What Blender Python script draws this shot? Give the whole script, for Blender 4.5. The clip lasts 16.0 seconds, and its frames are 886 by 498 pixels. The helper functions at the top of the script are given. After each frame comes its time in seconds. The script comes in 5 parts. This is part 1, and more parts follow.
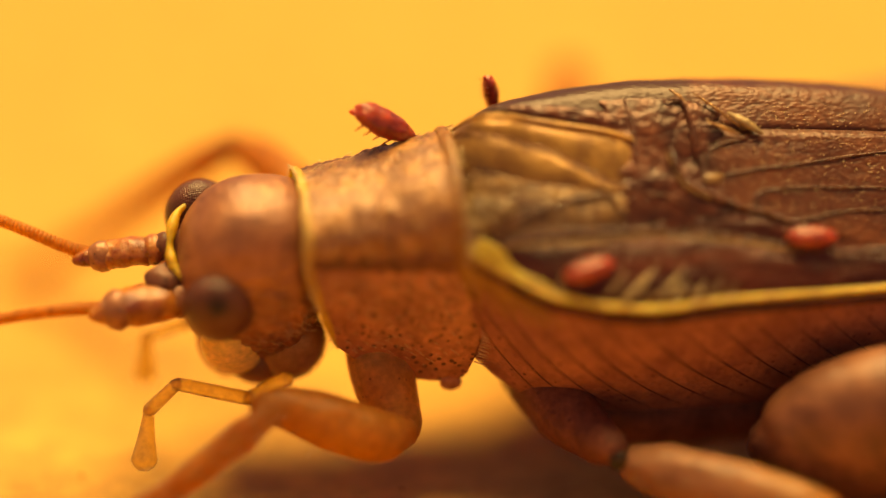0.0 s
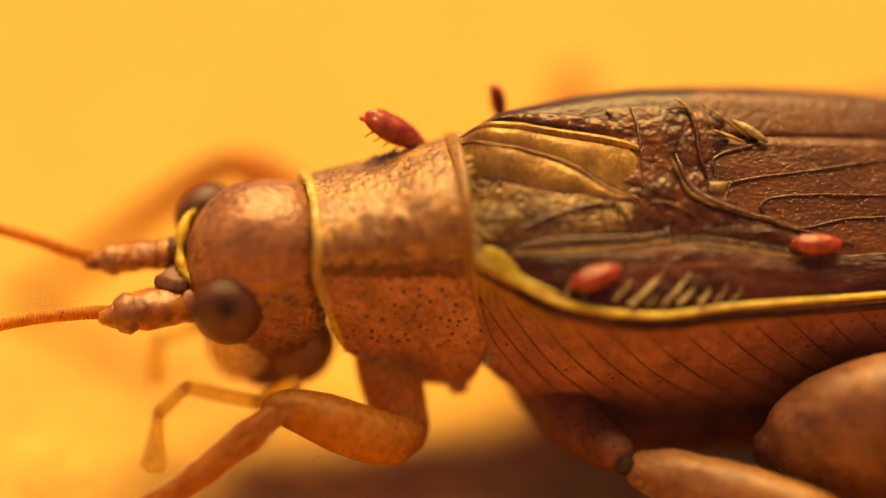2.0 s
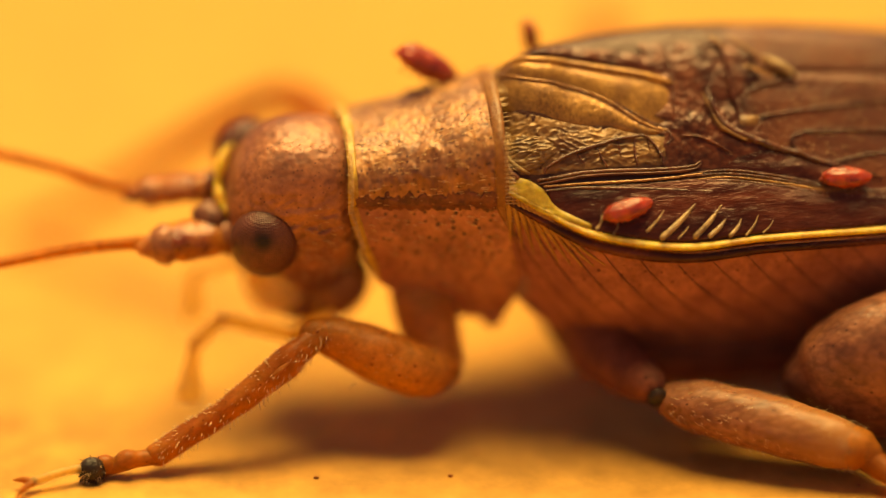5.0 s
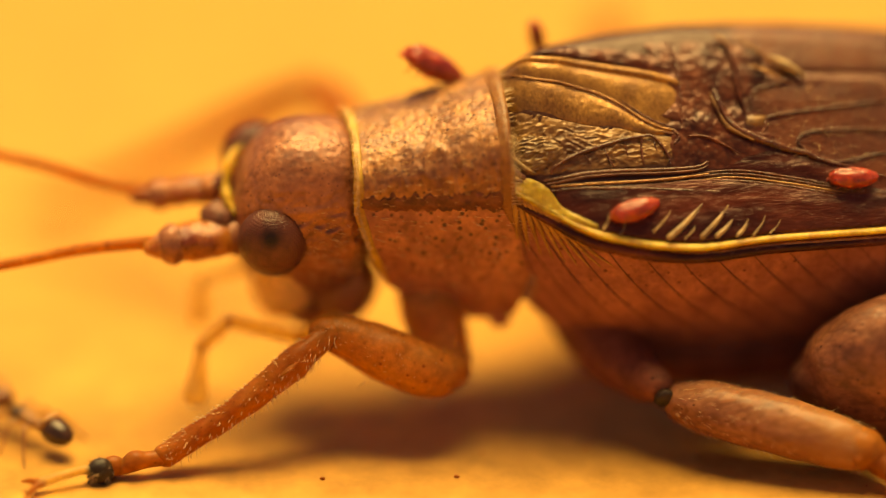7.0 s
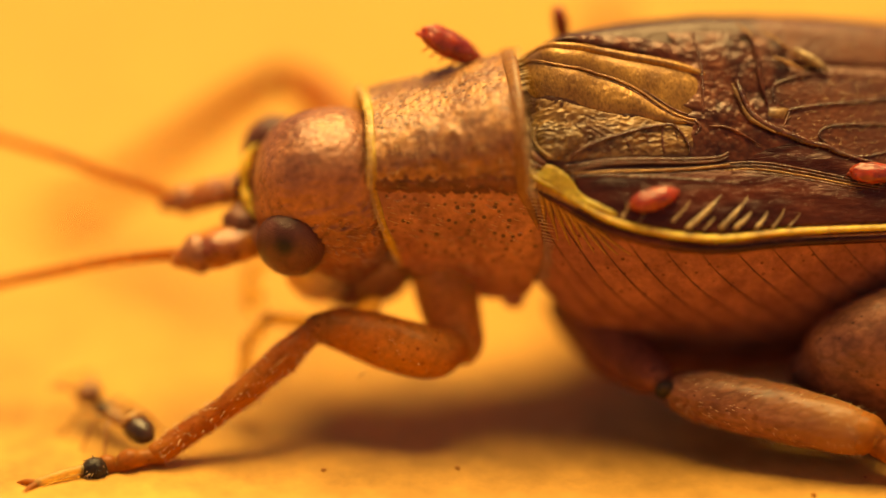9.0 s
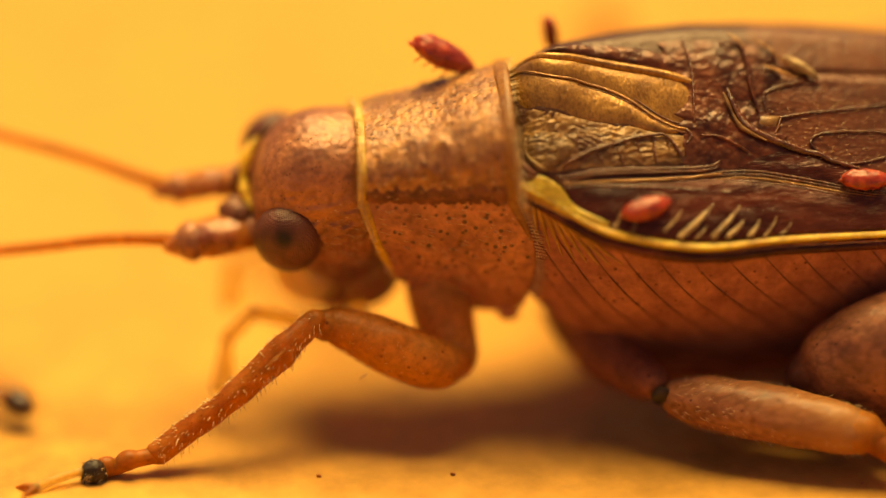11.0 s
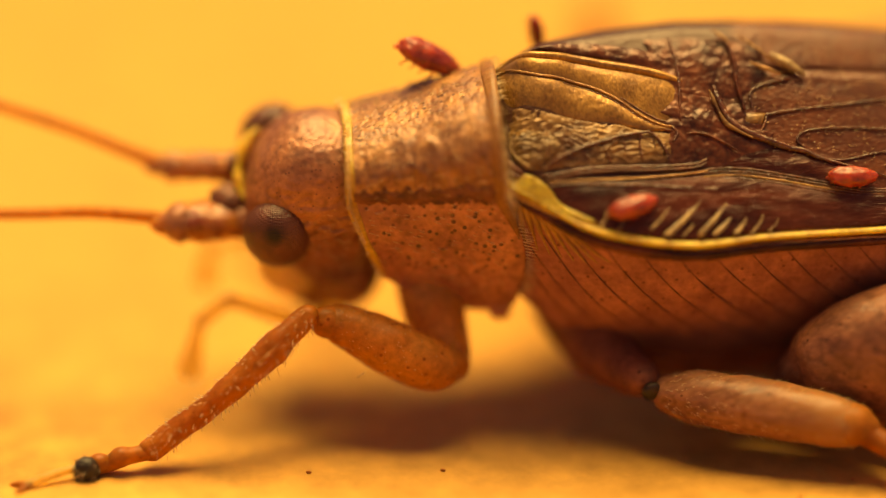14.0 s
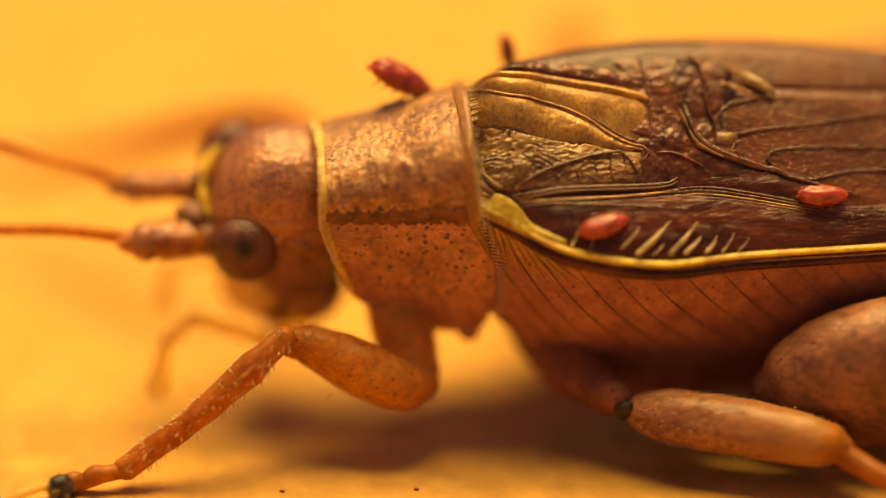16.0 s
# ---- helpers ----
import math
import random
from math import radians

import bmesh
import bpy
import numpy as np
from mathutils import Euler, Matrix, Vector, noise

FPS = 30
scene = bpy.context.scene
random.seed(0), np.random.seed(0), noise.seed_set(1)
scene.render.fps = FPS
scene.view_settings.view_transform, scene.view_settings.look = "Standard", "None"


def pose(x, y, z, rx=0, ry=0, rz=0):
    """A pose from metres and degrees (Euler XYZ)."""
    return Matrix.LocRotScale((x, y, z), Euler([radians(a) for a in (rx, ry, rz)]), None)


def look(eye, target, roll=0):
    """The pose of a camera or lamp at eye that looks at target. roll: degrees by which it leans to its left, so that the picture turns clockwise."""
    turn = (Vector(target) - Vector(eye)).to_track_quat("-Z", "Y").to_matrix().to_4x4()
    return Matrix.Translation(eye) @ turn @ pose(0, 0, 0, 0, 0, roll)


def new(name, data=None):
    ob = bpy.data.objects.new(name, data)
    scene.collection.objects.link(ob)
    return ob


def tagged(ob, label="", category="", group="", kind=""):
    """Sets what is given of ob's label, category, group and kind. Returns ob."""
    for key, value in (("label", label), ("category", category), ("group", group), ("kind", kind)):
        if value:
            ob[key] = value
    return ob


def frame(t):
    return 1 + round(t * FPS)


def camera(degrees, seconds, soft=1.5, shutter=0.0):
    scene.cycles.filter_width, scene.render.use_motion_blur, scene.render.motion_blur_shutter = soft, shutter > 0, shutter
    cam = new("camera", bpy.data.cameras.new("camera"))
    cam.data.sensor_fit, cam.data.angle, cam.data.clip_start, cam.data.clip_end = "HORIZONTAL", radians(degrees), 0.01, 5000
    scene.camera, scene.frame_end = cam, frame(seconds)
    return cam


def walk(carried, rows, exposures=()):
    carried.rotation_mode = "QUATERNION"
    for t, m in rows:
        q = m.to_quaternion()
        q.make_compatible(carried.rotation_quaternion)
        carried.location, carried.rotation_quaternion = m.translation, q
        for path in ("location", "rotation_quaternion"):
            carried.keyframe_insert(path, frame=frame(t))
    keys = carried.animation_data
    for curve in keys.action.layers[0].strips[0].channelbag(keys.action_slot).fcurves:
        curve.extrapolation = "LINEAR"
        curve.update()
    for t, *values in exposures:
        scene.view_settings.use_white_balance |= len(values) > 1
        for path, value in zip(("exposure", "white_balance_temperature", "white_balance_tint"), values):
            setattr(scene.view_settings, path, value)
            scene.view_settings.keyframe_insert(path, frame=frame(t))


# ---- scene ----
MM = 0.001
cam = camera(14, 16.0, soft=1.5)
PATH = [
    (0, look((0.00038, -0.07767, 0.03928), (0.00038, -0.00054, 0.00332))),
    (0.5, look((0.00046, -0.07777, 0.03956), (0.00046, -0.00064, 0.00360))),
    (1, look((0.00031, -0.07767, 0.03957), (0.00031, -0.00054, 0.00361))),
    (1.5, look((0.00025, -0.07776, 0.03993), (0.00025, -0.00063, 0.00397))),
    (2, look((0.00020, -0.07829, 0.03975), (0.00020, -0.00116, 0.00379))),
    (2.5, look((0.00019, -0.07919, 0.03940), (0.00019, -0.00206, 0.00343))),
    (3, look((0.00015, -0.07950, 0.03919), (0.00015, -0.00237, 0.00322))),
    (3.5, look((-0.00000, -0.07951, 0.03905), (-0.00000, -0.00238, 0.00309))),
    (4, look((-0.00020, -0.07965, 0.03890), (-0.00020, -0.00252, 0.00293))),
    (4.5, look((-0.00047, -0.07980, 0.03877), (-0.00047, -0.00267, 0.00280))),
    (7, look((-0.00074, -0.07964, 0.03866), (-0.00074, -0.00251, 0.00270))),
    (7.5, look((-0.00081, -0.07971, 0.03848), (-0.00081, -0.00258, 0.00252))),
    (8, look((-0.00083, -0.08007, 0.03861), (-0.00083, -0.00294, 0.00264))),
    (8.5, look((-0.00079, -0.08004, 0.03865), (-0.00079, -0.00291, 0.00268))),
    (9, look((-0.00076, -0.08003, 0.03865), (-0.00076, -0.00291, 0.00269))),
    (9.5, look((-0.00075, -0.07999, 0.03873), (-0.00075, -0.00286, 0.00277))),
    (12, look((-0.00031, -0.07961, 0.03860), (-0.00031, -0.00248, 0.00263))),
    (12.5, look((-0.00000, -0.07960, 0.03860), (-0.00000, -0.00248, 0.00263))),
    (13, look((0.00007, -0.07959, 0.03862), (0.00007, -0.00247, 0.00266))),
    (13.5, look((-0.00000, -0.07962, 0.03856), (-0.00000, -0.00249, 0.00260))),
    (14, look((-0.00042, -0.07965, 0.03850), (-0.00042, -0.00252, 0.00254))),
    (14.5, look((-0.00020, -0.07960, 0.03863), (-0.00020, -0.00247, 0.00266))),
    (15, look((-0.00022, -0.07960, 0.03862), (-0.00022, -0.00248, 0.00266))),
    (15.5, look((0.00013, -0.07947, 0.03890), (0.00013, -0.00234, 0.00294))),
    (16, look((0.00020, -0.07947, 0.03890), (0.00020, -0.00234, 0.00294)))]
walk(cam, PATH, exposures=[(0.0, 0.55, 8700, 12), (16.0, 0.55, 8700, 12)])
# a macro lens, focused at one fixed distance: the focus shifts as the camera sways
cam.data.dof.use_dof = True
cam.data.dof.focus_distance = 0.0841
cam.data.dof.aperture_fstop = 10.0

# ---- light ----
SUN_ELEVATION, SUN_AZIMUTH = 72, 0
world = bpy.data.worlds.new("sky")
world.use_nodes = True
scene.world = world
sky = world.node_tree.nodes.new("ShaderNodeTexSky")
sky.sky_type = "NISHITA"
sky.sun_disc = False
sky.sun_elevation = radians(SUN_ELEVATION)
sky.sun_rotation = radians(SUN_AZIMUTH)
background = world.node_tree.nodes["Background"]
# the sky is tinted rosy, so that shaded parts turn redder
warm = world.node_tree.nodes.new("ShaderNodeMix")
warm.data_type, warm.blend_type = "RGBA", "MULTIPLY"
warm.inputs["Factor"].default_value = 1.0
warm.inputs["B"].default_value = (1.0, 0.55, 0.50, 1)
world.node_tree.links.new(sky.outputs[0], warm.inputs["A"])
world.node_tree.links.new(warm.outputs["Result"], background.inputs[0])
background.inputs[1].default_value = 0.064
sun = new("sun", bpy.data.lights.new("sun", "SUN"))
sun.data.energy = 4.95
sun.data.angle = radians(42)
sun.data.color = (1.0, 0.78, 0.34)
e, z = radians(SUN_ELEVATION), radians(SUN_AZIMUTH)
sun.matrix_world = look((math.sin(z) * math.cos(e), math.cos(z) * math.cos(e), math.sin(e)), (0, 0, 0))


# ---- materials ----
def chitin(name, dark, light, coarse=900, fine=9000, rough=0.4, relief=0.5, depth=0.03, specks=0.0, speck_scale=5000,
           speck_colour=(0.05, 0.012, 0.004), seep=0.0, coat=0.0, balance=0.5, shine=0.5, glow=0.0, metal=0.0, clear=0.0, net=0.0, stretch=1.0, furrow=0.8):
    """Insect cuticle: two-scale colour, fine relief, optional dark specks and light that seeps through."""
    m = bpy.data.materials.new(name)
    m.use_nodes = True
    nt = m.node_tree
    nodes, links = nt.nodes, nt.links
    shader = nodes["Principled BSDF"]
    place = nodes.new("ShaderNodeTexCoord").outputs["Object"]
    if stretch != 1.0:
        # the grain runs along the body
        drawn = nodes.new("ShaderNodeMapping")
        drawn.inputs["Scale"].default_value = (stretch, 1, 1)
        links.new(place, drawn.inputs["Vector"])
        place = drawn.outputs[0]

    def cloud(scale, detail, rough_=0.6):
        n = nodes.new("ShaderNodeTexNoise")
        n.inputs["Scale"].default_value = scale
        n.inputs["Detail"].default_value = detail
        n.inputs["Roughness"].default_value = rough_
        links.new(place, n.inputs["Vector"])
        return n.outputs["Fac"]

    def mix(kind, fac, a, b):
        n = nodes.new("ShaderNodeMix")
        n.data_type = "RGBA"
        n.blend_type = kind
        for socket, value in ((n.inputs["Factor"], fac), (n.inputs["A"], a), (n.inputs["B"], b)):
            if isinstance(value, (int, float)):
                socket.default_value = value
            elif isinstance(value, tuple):
                socket.default_value = (*value, 1)
            else:
                links.new(value, socket)
        return n.outputs["Result"]

    def ramp(fac, lo, hi):
        n = nodes.new("ShaderNodeMapRange")
        n.inputs["From Min"].default_value, n.inputs["From Max"].default_value = lo, hi
        links.new(fac, n.inputs["Value"])
        return n.outputs["Result"]

    big, small = cloud(coarse, 3), cloud(fine, 4)
    colour = mix("MIX", ramp(big, balance - 0.16, balance + 0.16), dark, light)
    colour = mix("MULTIPLY", 0.6, colour, mix("MIX", ramp(small, 0.3, 0.7), (0.55, 0.5, 0.45), (1.25, 1.2, 1.15)))
    if specks:
        v = nodes.new("ShaderNodeTexVoronoi")
        v.inputs["Scale"].default_value = speck_scale
        links.new(place, v.inputs["Vector"])
        spot = ramp(v.outputs["Distance"], specks + 0.06, specks - 0.06)
        keep = ramp(cloud(coarse * 2, 2), 0.36, 0.52)
        both = nodes.new("ShaderNodeMath")
        both.operation = "MULTIPLY"
        links.new(spot, both.inputs[0])
        links.new(keep, both.inputs[1])
        colour = mix("MIX", both.outputs[0], colour, speck_colour)
    height = cloud(fine * 0.8, 5, 0.65)
    if net:
        # a fine net of furrows between swollen cells
        warp = nodes.new("ShaderNodeTexNoise")
        warp.inputs["Scale"].default_value = net * 0.4
        links.new(place, warp.inputs["Vector"])
        shift = nodes.new("ShaderNodeVectorMath")
        shift.operation = "MULTIPLY_ADD"
        shift.inputs[1].default_value = (0.9 / net,) * 3
        links.new(warp.outputs["Color"], shift.inputs[0])
        links.new(place, shift.inputs[2])
        cells = nodes.new("ShaderNodeTexVoronoi")
        cells.feature = "SMOOTH_F1"
        cells.inputs["Scale"].default_value = net
        links.new(shift.outputs[0], cells.inputs["Vector"])
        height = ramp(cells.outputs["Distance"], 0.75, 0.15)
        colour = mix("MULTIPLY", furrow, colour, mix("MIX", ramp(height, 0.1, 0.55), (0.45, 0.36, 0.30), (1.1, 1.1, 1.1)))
    links.new(colour, shader.inputs["Base Color"])
    rr = nodes.new("ShaderNodeMapRange")
    rr.inputs["To Min"].default_value, rr.inputs["To Max"].default_value = rough * 0.75, rough * 1.3
    links.new(small, rr.inputs["Value"])
    links.new(rr.outputs[0], shader.inputs["Roughness"])
    bump = nodes.new("ShaderNodeBump")
    bump.inputs["Strength"].default_value = relief
    bump.inputs["Distance"].default_value = depth * MM
    links.new(height, bump.inputs["Height"])
    links.new(bump.outputs[0], shader.inputs["Normal"])
    shader.inputs["Coat Weight"].default_value = coat
    shader.inputs["Specular IOR Level"].default_value = shine
    shader.inputs["Metallic"].default_value = metal
    shader.inputs["Coat Roughness"].default_value = 0.26
    if coat:
        film = nodes.new("ShaderNodeBump")
        film.inputs["Strength"].default_value = relief * 0.5
        film.inputs["Distance"].default_value = depth * MM * 0.4
        links.new(cloud(fine * 1.3, 3, 0.6), film.inputs["Height"])
        links.new(film.outputs[0], shader.inputs["Coat Normal"])
    if seep:
        shader.inputs["Subsurface Weight"].default_value = seep
        shader.inputs["Subsurface Radius"].default_value = (1.0, 0.45, 0.12)
        shader.inputs["Subsurface Scale"].default_value = 0.8 * MM
    if clear:
        shader.inputs["Transmission Weight"].default_value = clear
        shader.inputs["IOR"].default_value = 1.28
    if glow:
        thin = nodes.new("ShaderNodeBsdfTranslucent")
        links.new(colour, thin.inputs["Color"])
        both = nodes.new("ShaderNodeMixShader")
        both.inputs[0].default_value = glow
        links.new(shader.outputs[0], both.inputs[1])
        links.new(thin.outputs[0], both.inputs[2])
        links.new(both.outputs[0], nodes["Material Output"].inputs["Surface"])
    return m


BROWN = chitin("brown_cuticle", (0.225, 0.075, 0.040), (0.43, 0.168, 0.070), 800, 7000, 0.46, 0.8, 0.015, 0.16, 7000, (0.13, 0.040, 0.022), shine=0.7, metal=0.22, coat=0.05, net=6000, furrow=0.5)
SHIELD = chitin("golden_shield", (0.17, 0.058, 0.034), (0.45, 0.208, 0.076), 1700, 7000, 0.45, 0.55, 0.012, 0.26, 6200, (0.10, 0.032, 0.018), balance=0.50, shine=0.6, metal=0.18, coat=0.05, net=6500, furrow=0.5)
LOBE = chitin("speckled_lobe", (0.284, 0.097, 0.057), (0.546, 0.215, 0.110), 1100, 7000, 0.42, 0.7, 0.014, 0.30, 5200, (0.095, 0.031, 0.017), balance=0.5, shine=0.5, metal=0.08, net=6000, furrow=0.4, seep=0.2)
UMBRAL = chitin("umber_fold", (0.090, 0.029, 0.019), (0.240, 0.086, 0.048), 2600, 7000, 0.5, 0.9, 0.02, shine=0.35)
PALE = chitin("pale_cuticle", (0.90, 0.66, 0.22), (0.97, 0.78, 0.36), 700, 6000, 0.36, 0.6, 0.04, clear=0.75)
CHEEK = chitin("pale_cheek", (0.78, 0.48, 0.15), (0.92, 0.64, 0.26), 700, 6000, 0.4, 0.6, 0.03, seep=0.5)
TAN = chitin("tan_thigh", (0.150, 0.056, 0.034), (0.370, 0.152, 0.078), 700, 6000, 0.42, 0.8, 0.014, 0.12, 4000, (0.075, 0.025, 0.014), shine=0.4, net=7000, stretch=0.7, furrow=0.5)
AMBER = chitin("amber_leg", (0.60, 0.225, 0.055), (0.78, 0.36, 0.090), 450, 5000, 0.36, 0.8, 0.03, 0.15, 3600, (0.36, 0.10, 0.03), clear=0.4, glow=0.35)
SCAPE = chitin("amber_scape", (0.22, 0.045, 0.014), (0.62, 0.24, 0.05), 1700, 6000, 0.28, 1.0, 0.05, coat=0.2, seep=0.3)
RUST = chitin("rusty_shank", (0.46, 0.130, 0.030), (0.68, 0.27, 0.060), 450, 4000, 0.34, 0.9, 0.03, 0.10, 5000, (0.28, 0.065, 0.018), clear=0.4, glow=0.3)
YELLOW = chitin("yellow_rim", (0.44, 0.23, 0.020), (0.74, 0.47, 0.055), 1900, 7000, 0.42, 0.9, 0.02, seep=0.4, coat=0.05)
ORANGE = chitin("yellow_collar", (0.52, 0.25, 0.035), (0.76, 0.44, 0.08), 1800, 7000, 0.4, 0.8, 0.03, seep=0.3)
RIMTAN = chitin("orange_rim", (0.212, 0.075, 0.022), (0.357, 0.149, 0.039), 1800, 7000, 0.42, 0.9, 0.03, seep=0.2)
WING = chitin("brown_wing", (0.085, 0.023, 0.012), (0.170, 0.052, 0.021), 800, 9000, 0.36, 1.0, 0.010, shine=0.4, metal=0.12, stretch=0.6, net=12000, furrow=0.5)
def darken_front():
    """The forewing is dark umber in front and lighter, reddish brown over its clear rear field."""
    nt = WING.node_tree
    nodes, links = nt.nodes, nt.links
    shader = nodes["Principled BSDF"]
    place = nodes.new("ShaderNodeTexCoord").outputs["Object"]
    split = nodes.new("ShaderNodeSeparateXYZ")
    links.new(place, split.inputs[0])
    n = nodes.new("ShaderNodeTexNoise")
    n.inputs["Scale"].default_value = 1200
    links.new(place, n.inputs["Vector"])
    add = nodes.new("ShaderNodeMath")
    add.operation = "MULTIPLY_ADD"
    add.inputs[1].default_value = 1.6 * MM
    links.new(n.outputs["Fac"], add.inputs[0])
    links.new(split.outputs["X"], add.inputs[2])
    ramp = nodes.new("ShaderNodeMapRange")
    ramp.inputs["From Min"].default_value, ramp.inputs["From Max"].default_value = 2.3 * MM, 3.1 * MM
    links.new(add.outputs[0], ramp.inputs["Value"])
    mix = nodes.new("ShaderNodeMix")
    mix.data_type = "RGBA"
    mix.inputs["A"].default_value = (0.060, 0.019, 0.009, 1)
    links.new(ramp.outputs[0], mix.inputs["Factor"])
    links.new(shader.inputs["Base Color"].links[0].from_socket, mix.inputs["B"])
    links.new(mix.outputs["Result"], shader.inputs["Base Color"])


def golden_end(material, start, end, colour):
    """The thigh pales to gold towards its knee."""
    nt = material.node_tree
    nodes, links = nt.nodes, nt.links
    shader = nodes["Principled BSDF"]
    place = nodes.new("ShaderNodeTexCoord").outputs["Object"]
    split = nodes.new("ShaderNodeSeparateXYZ")
    links.new(place, split.inputs[0])
    n = nodes.new("ShaderNodeTexNoise")
    n.inputs["Scale"].default_value = 1500
    links.new(place, n.inputs["Vector"])
    add = nodes.new("ShaderNodeMath")
    add.operation = "MULTIPLY_ADD"
    add.inputs[1].default_value = 2.4 * MM
    links.new(n.outputs["Fac"], add.inputs[0])
    links.new(split.outputs["X"], add.inputs[2])
    ramp = nodes.new("ShaderNodeMapRange")
    ramp.inputs["From Min"].default_value, ramp.inputs["From Max"].default_value = (start + 1.2) * MM, (end + 1.2) * MM
    links.new(add.outputs[0], ramp.inputs["Value"])
    mix = nodes.new("ShaderNodeMix")
    mix.data_type = "RGBA"
    mix.inputs["B"].default_value = (*colour, 1)
    links.new(ramp.outputs[0], mix.inputs["Factor"])
    links.new(shader.inputs["Base Color"].links[0].from_socket, mix.inputs["A"])
    links.new(mix.outputs["Result"], shader.inputs["Base Color"])


darken_front()
DARKWING = chitin("dark_wing_field", (0.032, 0.008, 0.006), (0.120, 0.030, 0.016), 1500, 4500, 0.26, 1.0, 0.06, shine=0.3, metal=0.15, stretch=0.25)
UMBER = chitin("umber_crumple", (0.045, 0.012, 0.007), (0.155, 0.044, 0.019), 1300, 5000, 0.34, 0.9, 0.012, shine=0.4, metal=0.2, coat=0.06, net=9000, furrow=0.5)
FLANK = chitin("dull_flank", (0.300, 0.104, 0.070), (0.480, 0.184, 0.112), 1200, 6000, 0.46, 0.9, 0.05, 0.16, 3500, (0.13, 0.036, 0.022), glow=0.12, shine=0.3)
# FLANK at about half brightness: shade under the body put into the colour
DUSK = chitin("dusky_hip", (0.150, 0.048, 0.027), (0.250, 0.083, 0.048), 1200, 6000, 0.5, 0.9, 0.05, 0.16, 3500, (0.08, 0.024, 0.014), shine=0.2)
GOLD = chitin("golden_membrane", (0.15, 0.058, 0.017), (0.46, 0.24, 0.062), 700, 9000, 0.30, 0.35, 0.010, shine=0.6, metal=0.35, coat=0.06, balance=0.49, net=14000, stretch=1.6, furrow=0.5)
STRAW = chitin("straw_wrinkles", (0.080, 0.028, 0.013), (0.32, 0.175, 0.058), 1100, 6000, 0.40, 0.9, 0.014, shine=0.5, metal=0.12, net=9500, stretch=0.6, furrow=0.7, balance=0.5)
FANRIB = chitin("olive_rib", (0.28, 0.13, 0.030), (0.46, 0.25, 0.06), 1900, 9000, 0.4, 0.8, 0.02)
HIP = chitin("pale_hip", (0.644, 0.322, 0.109), (0.851, 0.483, 0.178), 900, 6000, 0.4, 0.7, 0.03, 0.12, 4500, (0.22, 0.08, 0.04), clear=0.3, seep=0.5, glow=0.4)
REARCHEEK = chitin("translucent_rear_cheek", (0.26, 0.10, 0.042), (0.42, 0.19, 0.072), 900, 6000, 0.4, 0.7, 0.03, 0.12, 4500, (0.16, 0.06, 0.03), seep=0.5)
MIDTAN = chitin("tan_middle_thigh", (0.200, 0.078, 0.044), (0.400, 0.178, 0.088), 1500, 8000, 0.40, 0.8, 0.014, 0.12, 5000, (0.10, 0.032, 0.017), shine=0.3, net=8000, stretch=0.5, furrow=0.5, seep=0.2)
KNOB = chitin("pale_wrinkled_knob", (0.12, 0.058, 0.024), (0.36, 0.235, 0.100), 1900, 9000, 0.38, 1.0, 0.016, shine=0.5, metal=0.08, net=13000, stretch=0.5)
golden_end(MIDTAN, 2.0, 5.0, (0.38, 0.165, 0.048))
VEIN = chitin("dark_vein", (0.055, 0.017, 0.008), (0.16, 0.050, 0.018), 2500, 6000, 0.26, 0.9, 0.06, shine=0.6, coat=0.2)
RIDGE = chitin("tan_ridge", (0.22, 0.085, 0.025), (0.48, 0.25, 0.075), 2000, 6000, 0.22, 0.9, 0.05, shine=0.8, metal=0.3, coat=0.3)
STREAK = chitin("pale_streak", (0.20, 0.12, 0.05), (0.55, 0.40, 0.19), 2500, 6000, 0.3, 0.9, 0.05, coat=0.2)
HAIR = chitin("bristle", (0.70, 0.48, 0.25), (0.9, 0.7, 0.42), 900, 9000, 0.25, 0.1, 0.005)
BLACK = chitin("black_pad", (0.014, 0.009, 0.006), (0.05, 0.026, 0.014), 2500, 12000, 0.35, 0.9, 0.04, shine=0.4)
MITE = chitin("red_mite", (0.22, 0.020, 0.014), (0.46, 0.075, 0.036), 2600, 6000, 0.36, 0.8, 0.04, 0.14, 3600, (0.13, 0.013, 0.010), seep=0.5, coat=0.28)
ANTDARK = chitin("dark_ant", (0.030, 0.013, 0.007), (0.085, 0.036, 0.016), 2500, 12000, 0.35, 0.3, 0.01, coat=0.15)
ANTPALE = chitin("pale_ant", (0.30, 0.14, 0.05), (0.45, 0.25, 0.09), 2500, 12000, 0.35, 0.3, 0.01, seep=0.3)
ANTHEAD = chitin("orange_ant_head", (0.13, 0.045, 0.015), (0.34, 0.13, 0.035), 2000, 9000, 0.3, 0.3, 0.01, coat=0.2)


